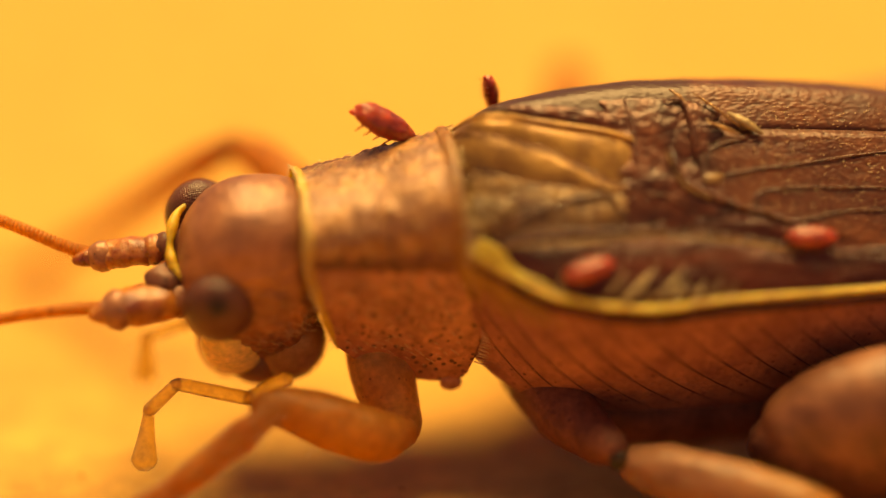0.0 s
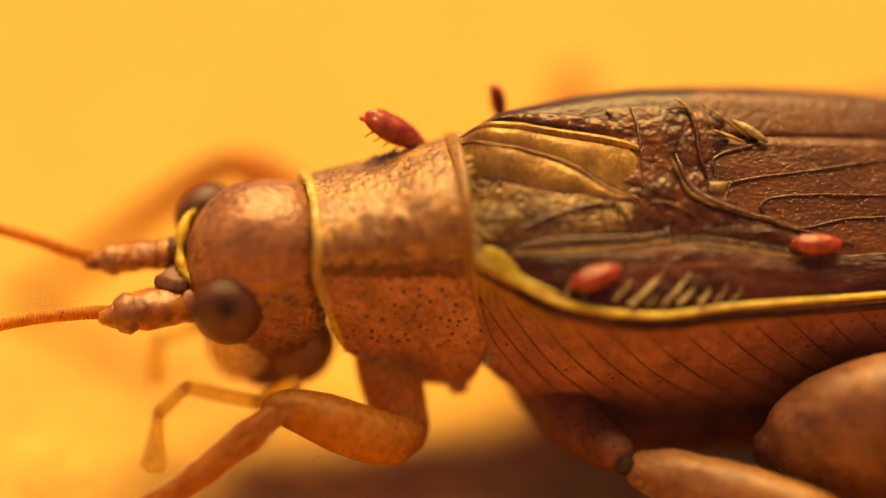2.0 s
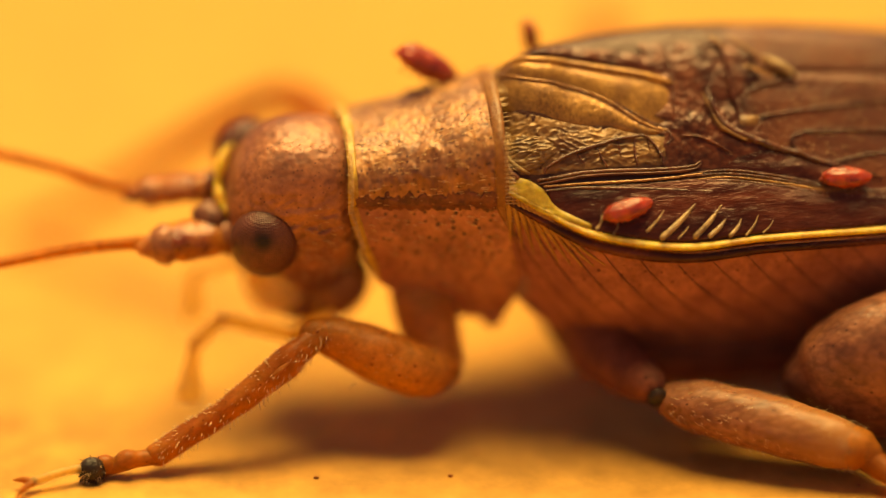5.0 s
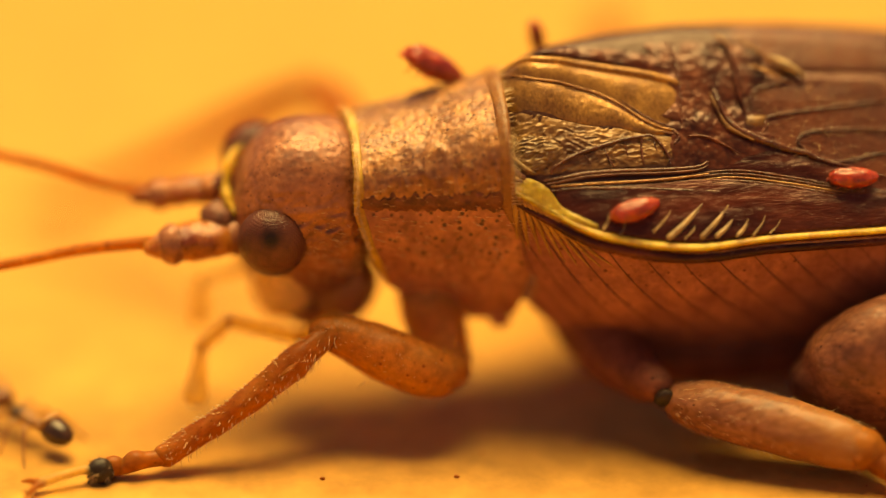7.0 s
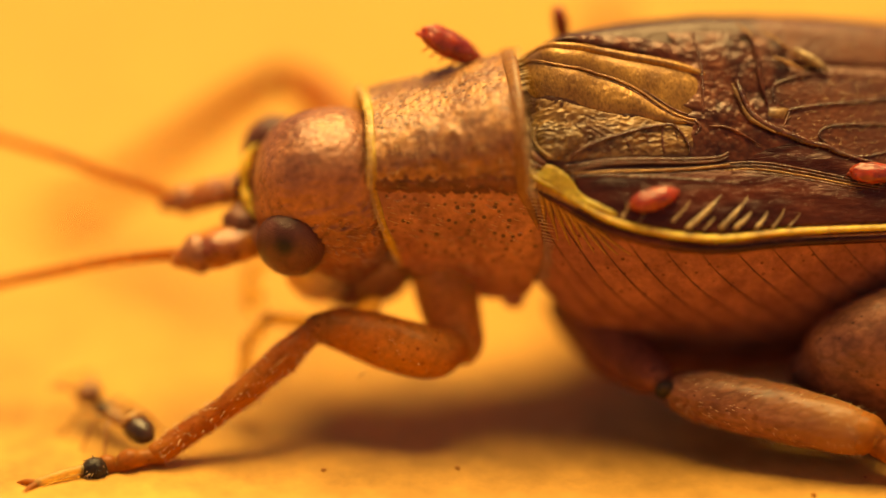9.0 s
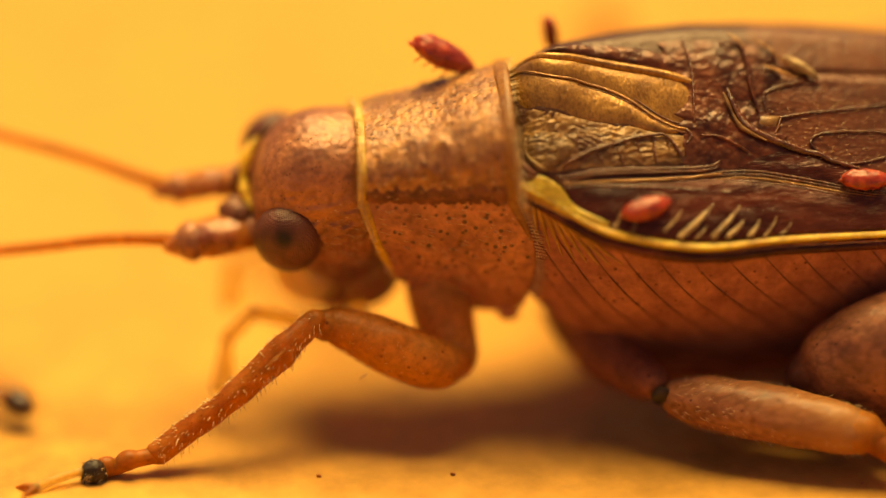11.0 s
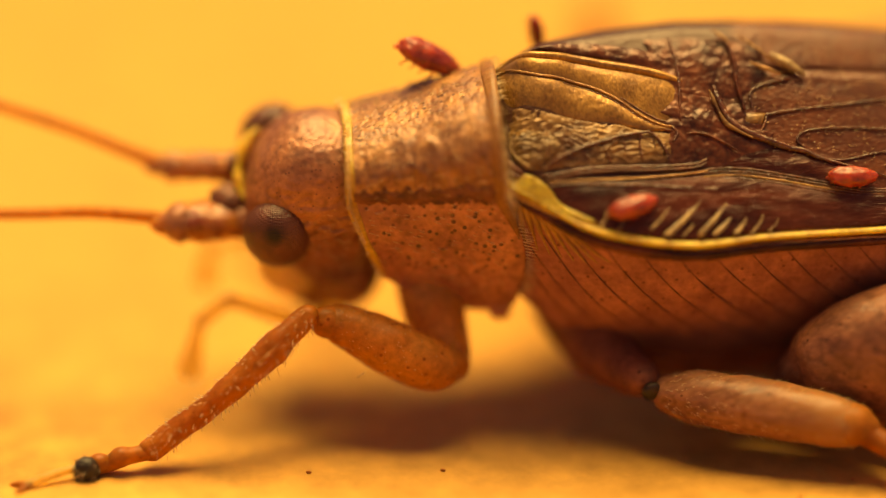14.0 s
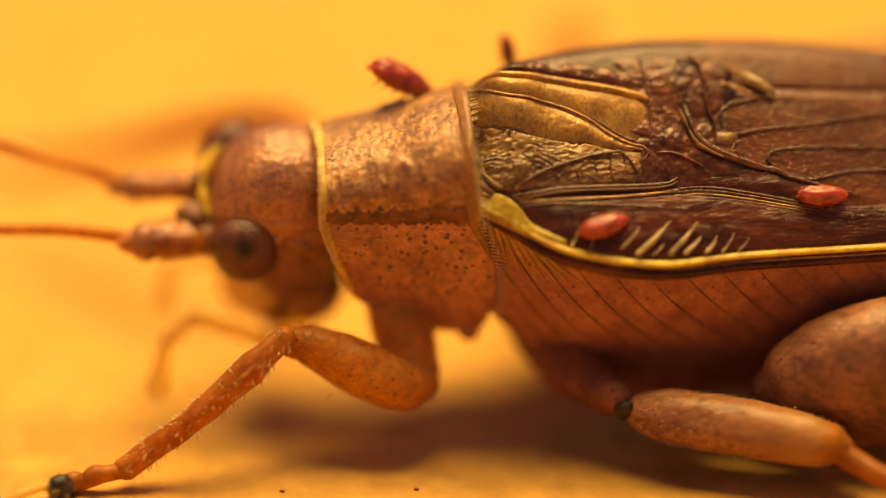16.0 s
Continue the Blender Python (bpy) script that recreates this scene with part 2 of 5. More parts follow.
def eye_material():
    """A compound eye: rows of tiny facets over brown; the dark false pupil is painted on."""
    m = chitin("compound_eye", (0.085, 0.025, 0.017), (0.15, 0.050, 0.031), 900, 5000, 0.38, 0.0, 0.01, coat=0.16, shine=0.3)
    nt = m.node_tree
    nodes, links = nt.nodes, nt.links
    shader = nodes["Principled BSDF"]
    place = nodes.new("ShaderNodeTexCoord").outputs["Object"]
    v = nodes.new("ShaderNodeTexVoronoi")
    v.inputs["Scale"].default_value = 19000
    v.inputs["Randomness"].default_value = 0.25
    links.new(place, v.inputs["Vector"])
    bump = nodes.new("ShaderNodeBump")
    bump.invert = True
    bump.inputs["Strength"].default_value = 0.55
    bump.inputs["Distance"].default_value = 0.035 * MM
    links.new(v.outputs["Distance"], bump.inputs["Height"])
    links.new(bump.outputs[0], shader.inputs["Normal"])
    links.new(bump.outputs[0], shader.inputs["Coat Normal"])
    # false pupil: darkness that depends on the view, painted into the colour as a fixed spot
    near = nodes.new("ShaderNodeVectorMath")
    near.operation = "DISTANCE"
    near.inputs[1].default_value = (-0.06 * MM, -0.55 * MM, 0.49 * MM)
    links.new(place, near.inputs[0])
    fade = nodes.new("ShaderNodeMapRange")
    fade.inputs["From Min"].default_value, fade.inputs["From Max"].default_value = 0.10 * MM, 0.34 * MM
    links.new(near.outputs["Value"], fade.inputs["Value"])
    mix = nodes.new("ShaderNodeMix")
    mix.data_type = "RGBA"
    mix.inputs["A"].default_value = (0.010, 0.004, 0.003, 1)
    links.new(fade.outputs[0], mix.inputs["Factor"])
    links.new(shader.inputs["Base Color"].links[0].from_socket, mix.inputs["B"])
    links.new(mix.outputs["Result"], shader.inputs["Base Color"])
    return m


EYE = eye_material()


def ground_material():
    """A smooth yellow sheet with faint mottling."""
    return chitin("yellow_sheet", (0.57, 0.307, 0.080), (0.61, 0.329, 0.090), 60, 900, 0.55, 0.12, 0.04, shine=0.12)


GROUND = ground_material()


# ---- mesh helpers (millimetres) ----
def finish(name, bm, material):
    bmesh.ops.recalc_face_normals(bm, faces=bm.faces)
    me = bpy.data.meshes.new(name)
    bm.to_mesh(me)
    bm.free()
    me.transform(Matrix.Scale(MM, 4))
    me.polygons.foreach_set("use_smooth", [True] * len(me.polygons))
    me.materials.append(material)
    return me


def part(name, bm, material, parent, label="", origin=(0, 0, 0), kind=""):
    """One mesh object under a thing or a part; the mesh is given in the parent's space, and turned about origin."""
    bmesh.ops.translate(bm, verts=bm.verts, vec=-Vector(origin))
    ob = new(name, finish(name, bm, material))
    ob.parent = parent
    ob.location = Vector(origin) * MM
    return tagged(ob, label, kind=kind)


def spline(points, n):
    """n points, evenly stepped, on a smooth line through the given ones."""
    pts = [Vector(p) for p in points]
    ks = list(range(len(pts)))
    out = []
    for i in range(n):
        k = i * (len(pts) - 1) / (n - 1)
        out.append(Vector([curve_at(ks, [p[j] for p in pts], k) for j in range(3)]))
    return out


def tube(points, radii, steps=16, sides=10, flat=1.0, round_ends=True, bm=None, rings=0.0, ring_count=0):
    """A tapering limb along a smooth line. flat squashes it along its second axis; rings swell it at even steps."""
    bm = bm or bmesh.new()
    line = spline(points, steps)
    ks = [i / (len(radii) - 1) for i in range(len(radii))]
    loops, frame_x = [], None
    stations = [(p, i / (steps - 1)) for i, p in enumerate(line)]
    for i, (p, k) in enumerate(stations):
        d = (line[min(i + 1, steps - 1)] - line[max(i - 1, 0)]).normalized()
        if frame_x is None:
            frame_x = d.cross(Vector((0, 0, 1)))
            if frame_x.length < 0.1:
                frame_x = d.cross(Vector((0, 1, 0)))
        frame_x = (frame_x - d * frame_x.dot(d)).normalized()
        frame_y = d.cross(frame_x)
        r = curve_at(ks, radii, k)
        if ring_count:
            r *= 1 + rings * (abs(math.sin(math.pi * k * ring_count)) - 0.6)
        todo = [(p, r)]
        if round_ends and i == 0:
            todo = [(p - d * r * 0.75, r * 0.35), (p - d * r * 0.45, r * 0.75), (p, r)]
        if round_ends and i == steps - 1:
            todo = [(p, r), (p + d * r * 0.45, r * 0.75), (p + d * r * 0.75, r * 0.35)]
        for q, s in todo:
            loops.append([bm.verts.new(q + (frame_x * math.cos(a) + frame_y * math.sin(a) * flat) * s)
                          for a in [2 * math.pi * j / sides for j in range(sides)]])
    for one, two in zip(loops, loops[1:]):
        for j in range(sides):
            bm.faces.new((one[j], one[(j + 1) % sides], two[(j + 1) % sides], two[j]))
    bm.faces.new(loops[0])
    bm.faces.new(loops[-1])
    return bm


def ball(centre, radii, turn=(0, 0, 0), u=28, v=18, shape=None):
    """An ellipsoid; shape may move its unit points."""
    bm = bmesh.new()
    bmesh.ops.create_uvsphere(bm, u_segments=u, v_segments=v, radius=1)
    m = Euler([radians(k) for k in turn]).to_matrix()
    for w in bm.verts:
        p = shape(w.co.copy()) if shape else w.co
        w.co = Vector(centre) + m @ Vector([p[i] * radii[i] for i in range(3)])
    return bm


def sheet(rows, bm=None):
    """A surface through rows of points."""
    bm = bm or bmesh.new()
    grid = [[bm.verts.new(p) for p in r] for r in rows]
    for one, two in zip(grid, grid[1:]):
        for j in range(len(one) - 1):
            bm.faces.new((one[j], one[j + 1], two[j + 1], two[j]))
    return bm


def hairs(spots, bm=None):
    """Thin curved bristles: root, way, length, thickness."""
    bm = bm or bmesh.new()
    for root, way, length, thick in spots:
        root, way = Vector(root), Vector(way).normalized()
        side = way.cross(Vector((0.3, 0.5, 0.8))).normalized()
        up = way.cross(side)
        bend = Vector((0.25, 0, -0.12)) * length
        ring = []
        for k, r in ((0, 1.0), (0.55, 0.7)):
            c = root + way * length * k + bend * k * k
            ring.append([bm.verts.new(c + (side * math.cos(a) + up * math.sin(a)) * thick * r) for a in (0, 2.1, 4.2)])
        tip = bm.verts.new(root + way * length + bend)
        for j in range(3):
            bm.faces.new((ring[0][j], ring[0][(j + 1) % 3], ring[1][(j + 1) % 3], ring[1][j]))
            bm.faces.new((ring[1][j], ring[1][(j + 1) % 3], tip))
    return bm


def thicken(ob, amount):
    m = ob.modifiers.new("thickness", "SOLIDIFY")
    m.thickness = amount * MM
    m.offset = -1
    return ob


rnd = random.Random(4)

def curve_at(xs, ys, x):
    """Smooth value through a few (x, y) stations."""
    if x <= xs[0]:
        return ys[0]
    if x >= xs[-1]:
        return ys[-1]
    i = max(j for j in range(len(xs)) if xs[j] <= x)
    i = min(i, len(xs) - 2)
    h = xs[i + 1] - xs[i]
    m = []
    for k in (i, i + 1):
        lo, hi = max(k - 1, 0), min(k + 1, len(xs) - 1)
        m.append((ys[hi] - ys[lo]) / (xs[hi] - xs[lo]))
    t = (x - xs[i]) / h
    return ((2 * t**3 - 3 * t**2 + 1) * ys[i] + (t**3 - 2 * t**2 + t) * h * m[0]
            + (3 * t**2 - 2 * t**3) * ys[i + 1] + (t**3 - t**2) * h * m[1])


WA = (0.3, 1.45, 2.5, 4.5, 6.5, 10.2, 14, 18, 21)
WB = (1.72, 2.37, 3.04, 3.44, 3.44, 3.29, 2.91, 2.16, 1.13)
WC = (5.22, 4.77, 4.5, 4.21, 4.25, 4.04, 3.71, 2.99, 2.19)
WR = (0.3, 0.6, 0.9, 1.1, 1.1, 1, 0.8, 0.5, 0.2)
WT = (6.06, 6.99, 6.99, 7.01, 6.92, 6.43, 5.51, 3.96, 2.93)
LB = (1.75, 2.2, 2.65, 2.9, 2.95, 2.9, 2.5, 1.8, 0.9)
LC = (2.5, 1.25, 0.75, 0.4, 0.3, 0.35, 0.6, 1, 1.5)


def dorsal(a, b):
    """Height of the folded wings over the back: a long near slope up to a rounded ridge, and a short far slope."""
    w, ridge = curve_at(WA, WB, a), curve_at(WA, WR, a)
    t = min((ridge - b) / (ridge + w) if b < ridge else (b - ridge) / (w - ridge), 1.0)
    c0 = curve_at(WA, WC, a)
    return c0 + (curve_at(WA, WT, a) - c0) * (1 - t ** (1.25 if b < ridge else 2.0))


def lateral(a, s, side=-1):
    """Point on the wing's flank, s from the fold (0) down to the lower edge (1)."""
    b0, b1 = curve_at(WA, WB, a), curve_at(WA, LB, a)
    c0, c1 = curve_at(WA, WC, a), curve_at(WA, LC, a)
    return (a, side * (b0 + (b1 - b0) * s + 0.22 * math.sin(math.pi * s)), c0 + (c1 - c0) * s)


# ---- ground ----
GROUND_Z = -1.8


def make_ground():
    steps = [-100, -75, -50] + [-36 + 2 * i for i in range(41)] + [60, 80, 100]
    rows = []
    for y in steps:
        rows.append([(x, y, GROUND_Z + 0.10 * (noise.noise(Vector((x * 0.09, y * 0.09, 1))) - 0.3 * noise.noise(Vector((x * 0.3, y * 0.3, 4)))))
                     for x in steps])
    ob = new("ground", finish("ground", sheet(rows), GROUND))
    return tagged(ob, "smooth bright yellow sheet with faint mottling", "ground", kind="structure")


ground = make_ground()

# ---- the cricket ----
# it leans a little to one side, towards the camera
TILT = Matrix.Rotation(radians(15), 4, "X")
BODY = TILT @ pose(0, 0, 0, 0, 0, 8)
cricket = new("cricket")
cricket.matrix_world = BODY
tagged(cricket, "brown cricket with a yellow wing edge resting on the yellow sheet", "cricket")

PRONOTUM_AT = Vector((-1.519, -0.655, 4.035))
HEAD_AT = Vector((-6.012, -0.266, 4.191))
WING_AT = Vector((4.559, -1.247, 5.958))
FEMUR_AT = Vector((-2.748, -3.047, 1.217))
TIBIA_AT = Vector((-7.897, -4.456, 0.534))
FAR_TIBIA_AT = Vector((-7.34, 6.54, -0.153))
FAR_FEMUR_AT = Vector((-3.342, 3.449, 3.297))

PA = (-2.9, -1.0, 0.7)


def shield_point(k, v):
    """The pronotum: k from its front (0) to its rear (1) edge, v from the near lower edge (-2) over the back to the far one (2)."""
    side = -1 if v < 0 else 1
    s = max(abs(v) - 1, 0.0)
    front = -2.82 - 0.10 * min(abs(v), 1) + 0.62 * s**1.4
    rear = 0.60 + 0.05 * (1 - min(abs(v), 1)) + 0.55 * math.sin(math.pi * min(s * 0.95, 1)) * (s < 1) * 0.75
    a = front + (rear - front) * k
    hw = curve_at(PA, (1.56, 1.78, 2.02), a)
    top = curve_at(PA, (5.68, 6.06, 6.5), a)
    edge = curve_at(PA, (4.72, 4.7, 4.72), a)
    if abs(v) <= 1:
        b = hw * math.sin(v * math.pi / 2)
        r = min(abs(b) / hw, 1)
        c = edge + (top - edge) * (1 - r**3.0) ** 0.55
    else:
        low = curve_at((-2.9, -2.3, -1.8, -1.0, 0.2, 0.75), (2.75, 2.36, 1.88, 1.46, 1.3, 1.5), a)
        low += 0.12 * math.exp(-((a - 0.35) / 0.12) ** 2) * -1
        b = side * (hw + 0.14 * math.sin(math.pi * s) + 0.05 * s)
        c = edge + (low - edge) * s
    wave = 0.035 * noise.noise(Vector((a * 1.4, b * 1.4, c * 1.4))) + 0.012 * noise.noise(Vector((a * 6, b * 6, c * 6)))
    n = Vector((0, b, (c - 3.4))).normalized()
    if abs(v) < 1:
        # upright folds and swellings along the flanks of the disc
        band = math.exp(-((abs(v) - 0.68) / 0.2) ** 2)
        fold = noise.noise(Vector((a * 4.2, v * 1.6, 9.0)))
        wave += band * (0.075 * (1 - 2.2 * abs(fold)) + 0.035 * noise.noise(Vector((a * 11, v * 5, 2.0))))
        wave += 0.012 * noise.noise(Vector((a * 14, b * 14, 4.0)))
        wave += 0.05 * math.exp(-((abs(v) - 0.28) / 0.07) ** 2) * noise.noise(Vector((a * 1.2, 5.0, 1.0)))
        # a horseshoe-shaped scar
        ring = math.hypot((a + 1.05) / 0.26, (abs(v) - 0.62) / 0.2)
        wave += 0.07 * math.exp(-((ring - 1) / 0.28) ** 2) * (abs(v) < 0.72)
    else:
        wave -= 0.05 * math.exp(-(s / 0.12) ** 2)
    return Vector((a, b, c)) + n * wave


def make_pronotum():
    vs = [-2 + 4 * j / 96 for j in range(97)]
    disc = [-1 + 2 * j / 140 for j in range(141)]
    bm = sheet([[shield_point(i / 110, v) for v in disc] for i in range(111)])
    ob = part("pronotum", bm, SHIELD, cricket, "golden-brown neck shield with dark speckled sides", PRONOTUM_AT)
    thicken(ob, 0.07)
    for side in (-1, 1):
        bm = sheet([[shield_point(i / 60, side * (1 + j / 44)) - PRONOTUM_AT for j in range(45)] for i in range(61)])
        thicken(part("side_lobe", bm, LOBE, ob, "dull brown side lobe with dark specks"), 0.07)
        # dark, ragged pigment along the shoulder fold
        rows = []
        for i in range(91):
            k = 0.015 + 0.93 * i / 90
            top = 0.86 + 0.10 * noise.noise(Vector((i * 0.22, side, 0))) + 0.05 * noise.noise(Vector((i * 0.7, side, 3)))
            low = 1.035 + 0.03 * noise.noise(Vector((i * 0.3, side, 8)))
            row = []
            for j in range(11):
                p = shield_point(k, side * (top + (low - top) * j / 10))
                out = Vector((0, p.y, p.z - 3.5)).normalized()
                row.append(p + out * (0.012 * math.sin(math.pi * j / 10) - 0.008 + 0.05 * noise.noise(p * 5)) - PRONOTUM_AT)
            rows.append(row)
        thicken(part("fold_ridge", sheet(rows), UMBRAL, ob, "dark brown shoulder fold"), 0.02)
    rows = []
    for i in range(61):
        k = 0.02 + 0.8 * i / 60
        wide = 0.05 + 0.03 * noise.noise(Vector((i * 0.3, 1, 0)))
        rows.append([shield_point(k, 0.5 + wide * (j / 3 - 1)) + Vector((0, 0, 0.02 * math.sin(math.pi * j / 6))) - PRONOTUM_AT for j in range(7)])
    thicken(part("fold_ridge", sheet(rows), UMBRAL, ob, "dark brown ridge"), 0.02)

    def band(k0, k1, swell, name, label, material, low=-2.0, high=2.0):
        """A flat raised band across the shield, from k0 to k1 of its length."""
        rows = []
        for v in [low + (high - low) * j / 120 for j in range(121)]:
            row = []
            thin = min(1.0, (v - low) * 3 + 0.15, (high - v) * 3 + 0.15)
            for i in range(9):
                u = i / 8
                w = 1 + 0.25 * noise.noise(Vector((v * 3, 7.0, k0)))
                k = (k0 + k1) / 2 + (u - 0.5) * (k1 - k0) * w * thin
                p = shield_point(min(max(k, 0.0), 1.0), v)
                p.x += (min(k, 0.0) + max(k - 1, 0.0)) * 3.4
                out = Vector((0, p.y, p.z - 3.5)).normalized()
                rough = 0.012 * noise.noise(Vector((p.x * 9, p.y * 7, p.z * 7)))
                row.append(p + out * (swell * math.sin(math.pi * (0.08 + 0.84 * u)) ** 0.6 + rough - 0.02) - PRONOTUM_AT)
            rows.append(row)
        return thicken(part(name, sheet(rows), material, ob, label), 0.04)

    band(-0.035, 0.03, 0.06, "front_rim", "narrow yellow front rim", ORANGE)
    band(0.935, 1.025, 0.07, "rear_rim", "broad orange rear rim", RIMTAN, -1.35, 1.6)
    spots = []
    for i in range(170):
        v = rnd.uniform(-2, 1)
        p = shield_point(0, v)
        out = Vector((0, p.y, p.z - 3.5)).normalized()
        spots.append((p - PRONOTUM_AT, out * 0.5 + Vector((-0.9, 0, 0.1)), rnd.uniform(0.15, 0.34), 0.012))
    for i in range(130):
        v = rnd.uniform(-1.9, 1)
        p = shield_point(1, v)
        out = Vector((0, p.y, p.z - 3.5)).normalized()
        spots.append((p + Vector((0.06, 0, 0)) - PRONOTUM_AT, out * 0.35 + Vector((1, 0, 0)), rnd.uniform(0.12, 0.24), 0.011))
    for i in range(64):
        v = -1.5 + i * 0.018
        p = shield_point(0, v)
        out = Vector((0, p.y, p.z - 3.5)).normalized()
        spots.append((p + out * 0.08 - PRONOTUM_AT, out * 0.9 + Vector((-0.8, 0, rnd.uniform(-0.1, 0.1))), rnd.uniform(0.16, 0.26), 0.013))
    for i in range(46):
        v = -1.85 + i * 0.03
        p = shield_point(1, v)
        out = Vector((0, p.y, p.z - 3.5)).normalized()
        spots.append((p + out * 0.05 - PRONOTUM_AT, out * 0.5 + Vector((1, 0, rnd.uniform(-0.1, 0.1))), rnd.uniform(0.2, 0.3), 0.02))
    for i in range(420):
        v, k = rnd.uniform(-1.9, 1.0), rnd.uniform(0.03, 0.97)
        p = shield_point(k, v)
        out = Vector((0, p.y, p.z - 3.5)).normalized()
        spots.append((p - PRONOTUM_AT, out * 0.6 + Vector((0.7, 0, 0)), rnd.uniform(0.09, 0.2), 0.009))
    part("bristles", hairs(spots), HAIR, ob, "fine pale bristles", kind="stuff")
    q = shield_point(0.90, -2.0)
    part("lobe_tab", ball(q + Vector((0, 0.04, 0.02)) - PRONOTUM_AT, (0.27, 0.12, 0.22), (0, 12, 0)), LOBE, ob, "small brown tab below the side lobe")
    # hip and trochanter of the near foreleg
    hip = tube([Vector(q) - PRONOTUM_AT for q in ((-1.25, -0.8, 2.4), (-1.3, -1.3, 1.75), (-1.2, -2.05, 1.15), (-1.02, -2.9, 0.75))], (0.7, 0.78, 0.72, 0.55), 24, 24)
    part("foreleg_hip", hip, HIP, ob, "pale translucent hip")
    return ob


pronotum = make_pronotum()


def make_head():
    def skull(p):
        # brow leans forward, jaws narrow, cheeks flatten
        p = Vector([math.copysign(abs(k) ** 0.79, k) for k in p])
        p.x *= 0.76 if p.x > 0 else 1.0
        p.x += 0.16 * p.z * (p.z < 0) * -1
        k = 1 - 0.30 * max(-p.z - 0.25, 0)
        p.y *= k
        p.x *= 1 - 0.12 * max(-p.z - 0.3, 0)
        tuck = 1 - 0.22 * max(p.x - 0.4, 0) / 0.6
        p.y *= tuck
        p.z *= tuck if p.z > 0 else 1
        return p

    bm = ball((-3.92, 0.05, 3.42), (1.98, 1.66, 2.42), (0, 8, 0), 200, 150, skull)
    middle = Vector((-3.92, 0.05, 3.42))
    for w in bm.verts:
        p = w.co.copy()
        out = (p - middle).normalized()
        # wrinkles run back from the eye, pits cover the lower cheek
        lined = math.exp(-((p.z - 3.9) / 0.75) ** 2) * max(0.0, min(1.0, (abs(p.y) - 0.7) / 0.5))
        pitted = max(0.0, min(1.0, (3.7 - p.z) / 0.5)) * max(0.0, min(1.0, (abs(p.y) - 0.6) / 0.5))
        crease = 1 - 2.4 * abs(noise.noise(Vector((p.x * 2.2, p.y * 2, p.z * 8.5 - p.x * 3.2))))
        pit = -max(0.0, noise.noise(Vector((p.x * 7.5, p.y * 6, p.z * 7.5)))) ** 1.2
        w.co += out * (0.02 * noise.noise(p * 1.5) + 0.008 * noise.noise(p * 8) + 0.10 * lined * crease + 0.20 * pitted * pit)
        w.co += out * 0.05 * math.exp(-((p.z - 4.52 - 0.1 * (p.x + 4.5)) / 0.09) ** 2) * lined * (p.x < -3.7)
    ob = part("head", bm, BROWN, cricket, "rounded glossy brown head with fine wrinkles", HEAD_AT)
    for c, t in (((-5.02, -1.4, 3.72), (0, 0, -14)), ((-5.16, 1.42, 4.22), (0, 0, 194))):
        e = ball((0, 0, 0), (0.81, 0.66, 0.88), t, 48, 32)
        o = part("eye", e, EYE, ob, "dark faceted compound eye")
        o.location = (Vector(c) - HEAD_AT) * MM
    L = lambda *q: Vector(q) - HEAD_AT
    part("face_stripe", tube([L(-5.35, 1.15, 4.85), L(-5.72, 0.85, 4.72), L(-5.9, 0.45, 4.5), L(-5.97, 0.1, 4.2), L(-5.9, -0.25, 4.02), L(-5.68, -0.62, 3.9)],
                             (0.04, 0.09, 0.14, 0.075, 0.14, 0.10, 0.05), 40, 12), YELLOW, ob, "raised bright yellow stripe")

    def lumpy(bm, amount, scale):
        for w in bm.verts:
            w.co += Vector((noise.noise(w.co * scale), noise.noise(w.co * scale + Vector((7, 0, 0))), noise.noise(w.co * scale + Vector((0, 7, 0))))) * amount
        return bm

    for root, mid, tip, fat in ((L(-5.85, -0.66, 3.32), L(-6.75, -0.74, 3.42), L(-7.32, -0.80, 3.40), 1.0), (L(-6.2, 0.6, 3.93), L(-6.95, 0.68, 3.84), L(-7.55, 0.78, 3.72), 0.76)):
        joint = part("scape", lumpy(tube([root, mid, tip], [k * fat for k in (0.34, 0.46, 0.52, 0.50, 0.47, 0.40)], 40, 24, flat=0.9), 0.07, 3.0), SCAPE, ob, "stout amber base joint of the feeler")
        d = (tip - mid).normalized()
        part("scape_rim", lumpy(tube([tip - d * 0.16, tip + d * 0.02], (0.46 * fat, 0.50 * fat), 6, 20), 0.03, 5.0), BROWN, joint, "dark brown rim of the joint")
        part("pedicel", lumpy(tube([tip + d * 0.05, tip + d * 0.3, tip + d * 0.55], (0.22 * fat, 0.29 * fat, 0.2 * fat), 14, 16), 0.03, 4.0), SCAPE, joint, "small second joint of the feeler")
    part("socket", lumpy(tube([L(-5.5, -0.55, 3.35), L(-5.98, -0.62, 3.36)], (0.46, 0.40), 10, 18), 0.05, 4.0), BROWN, ob, "dark antenna socket")
    far_socket = part("socket", lumpy(tube([L(-5.5, 0.5, 4.05), L(-5.95, 0.55, 3.98), L(-6.3, 0.6, 3.92)], (0.44, 0.40, 0.34), 16, 20), 0.08, 4.0), UMBRAL, ob, "dark antenna socket")
    part("socket_ring", lumpy(tube([L(-6.22, 0.58, 3.94), L(-6.36, 0.6, 3.91)], (0.38, 0.38), 6, 18), 0.03, 5.0), SCAPE, far_socket, "amber ring of the socket")
    part("upper_socket_lobe", lumpy(ball(L(-6.12, -0.28, 3.78), (0.50, 0.36, 0.27), (0, 10, 0)), 0.08, 3.5), UMBRAL, ob, "shiny dark brown lobe")
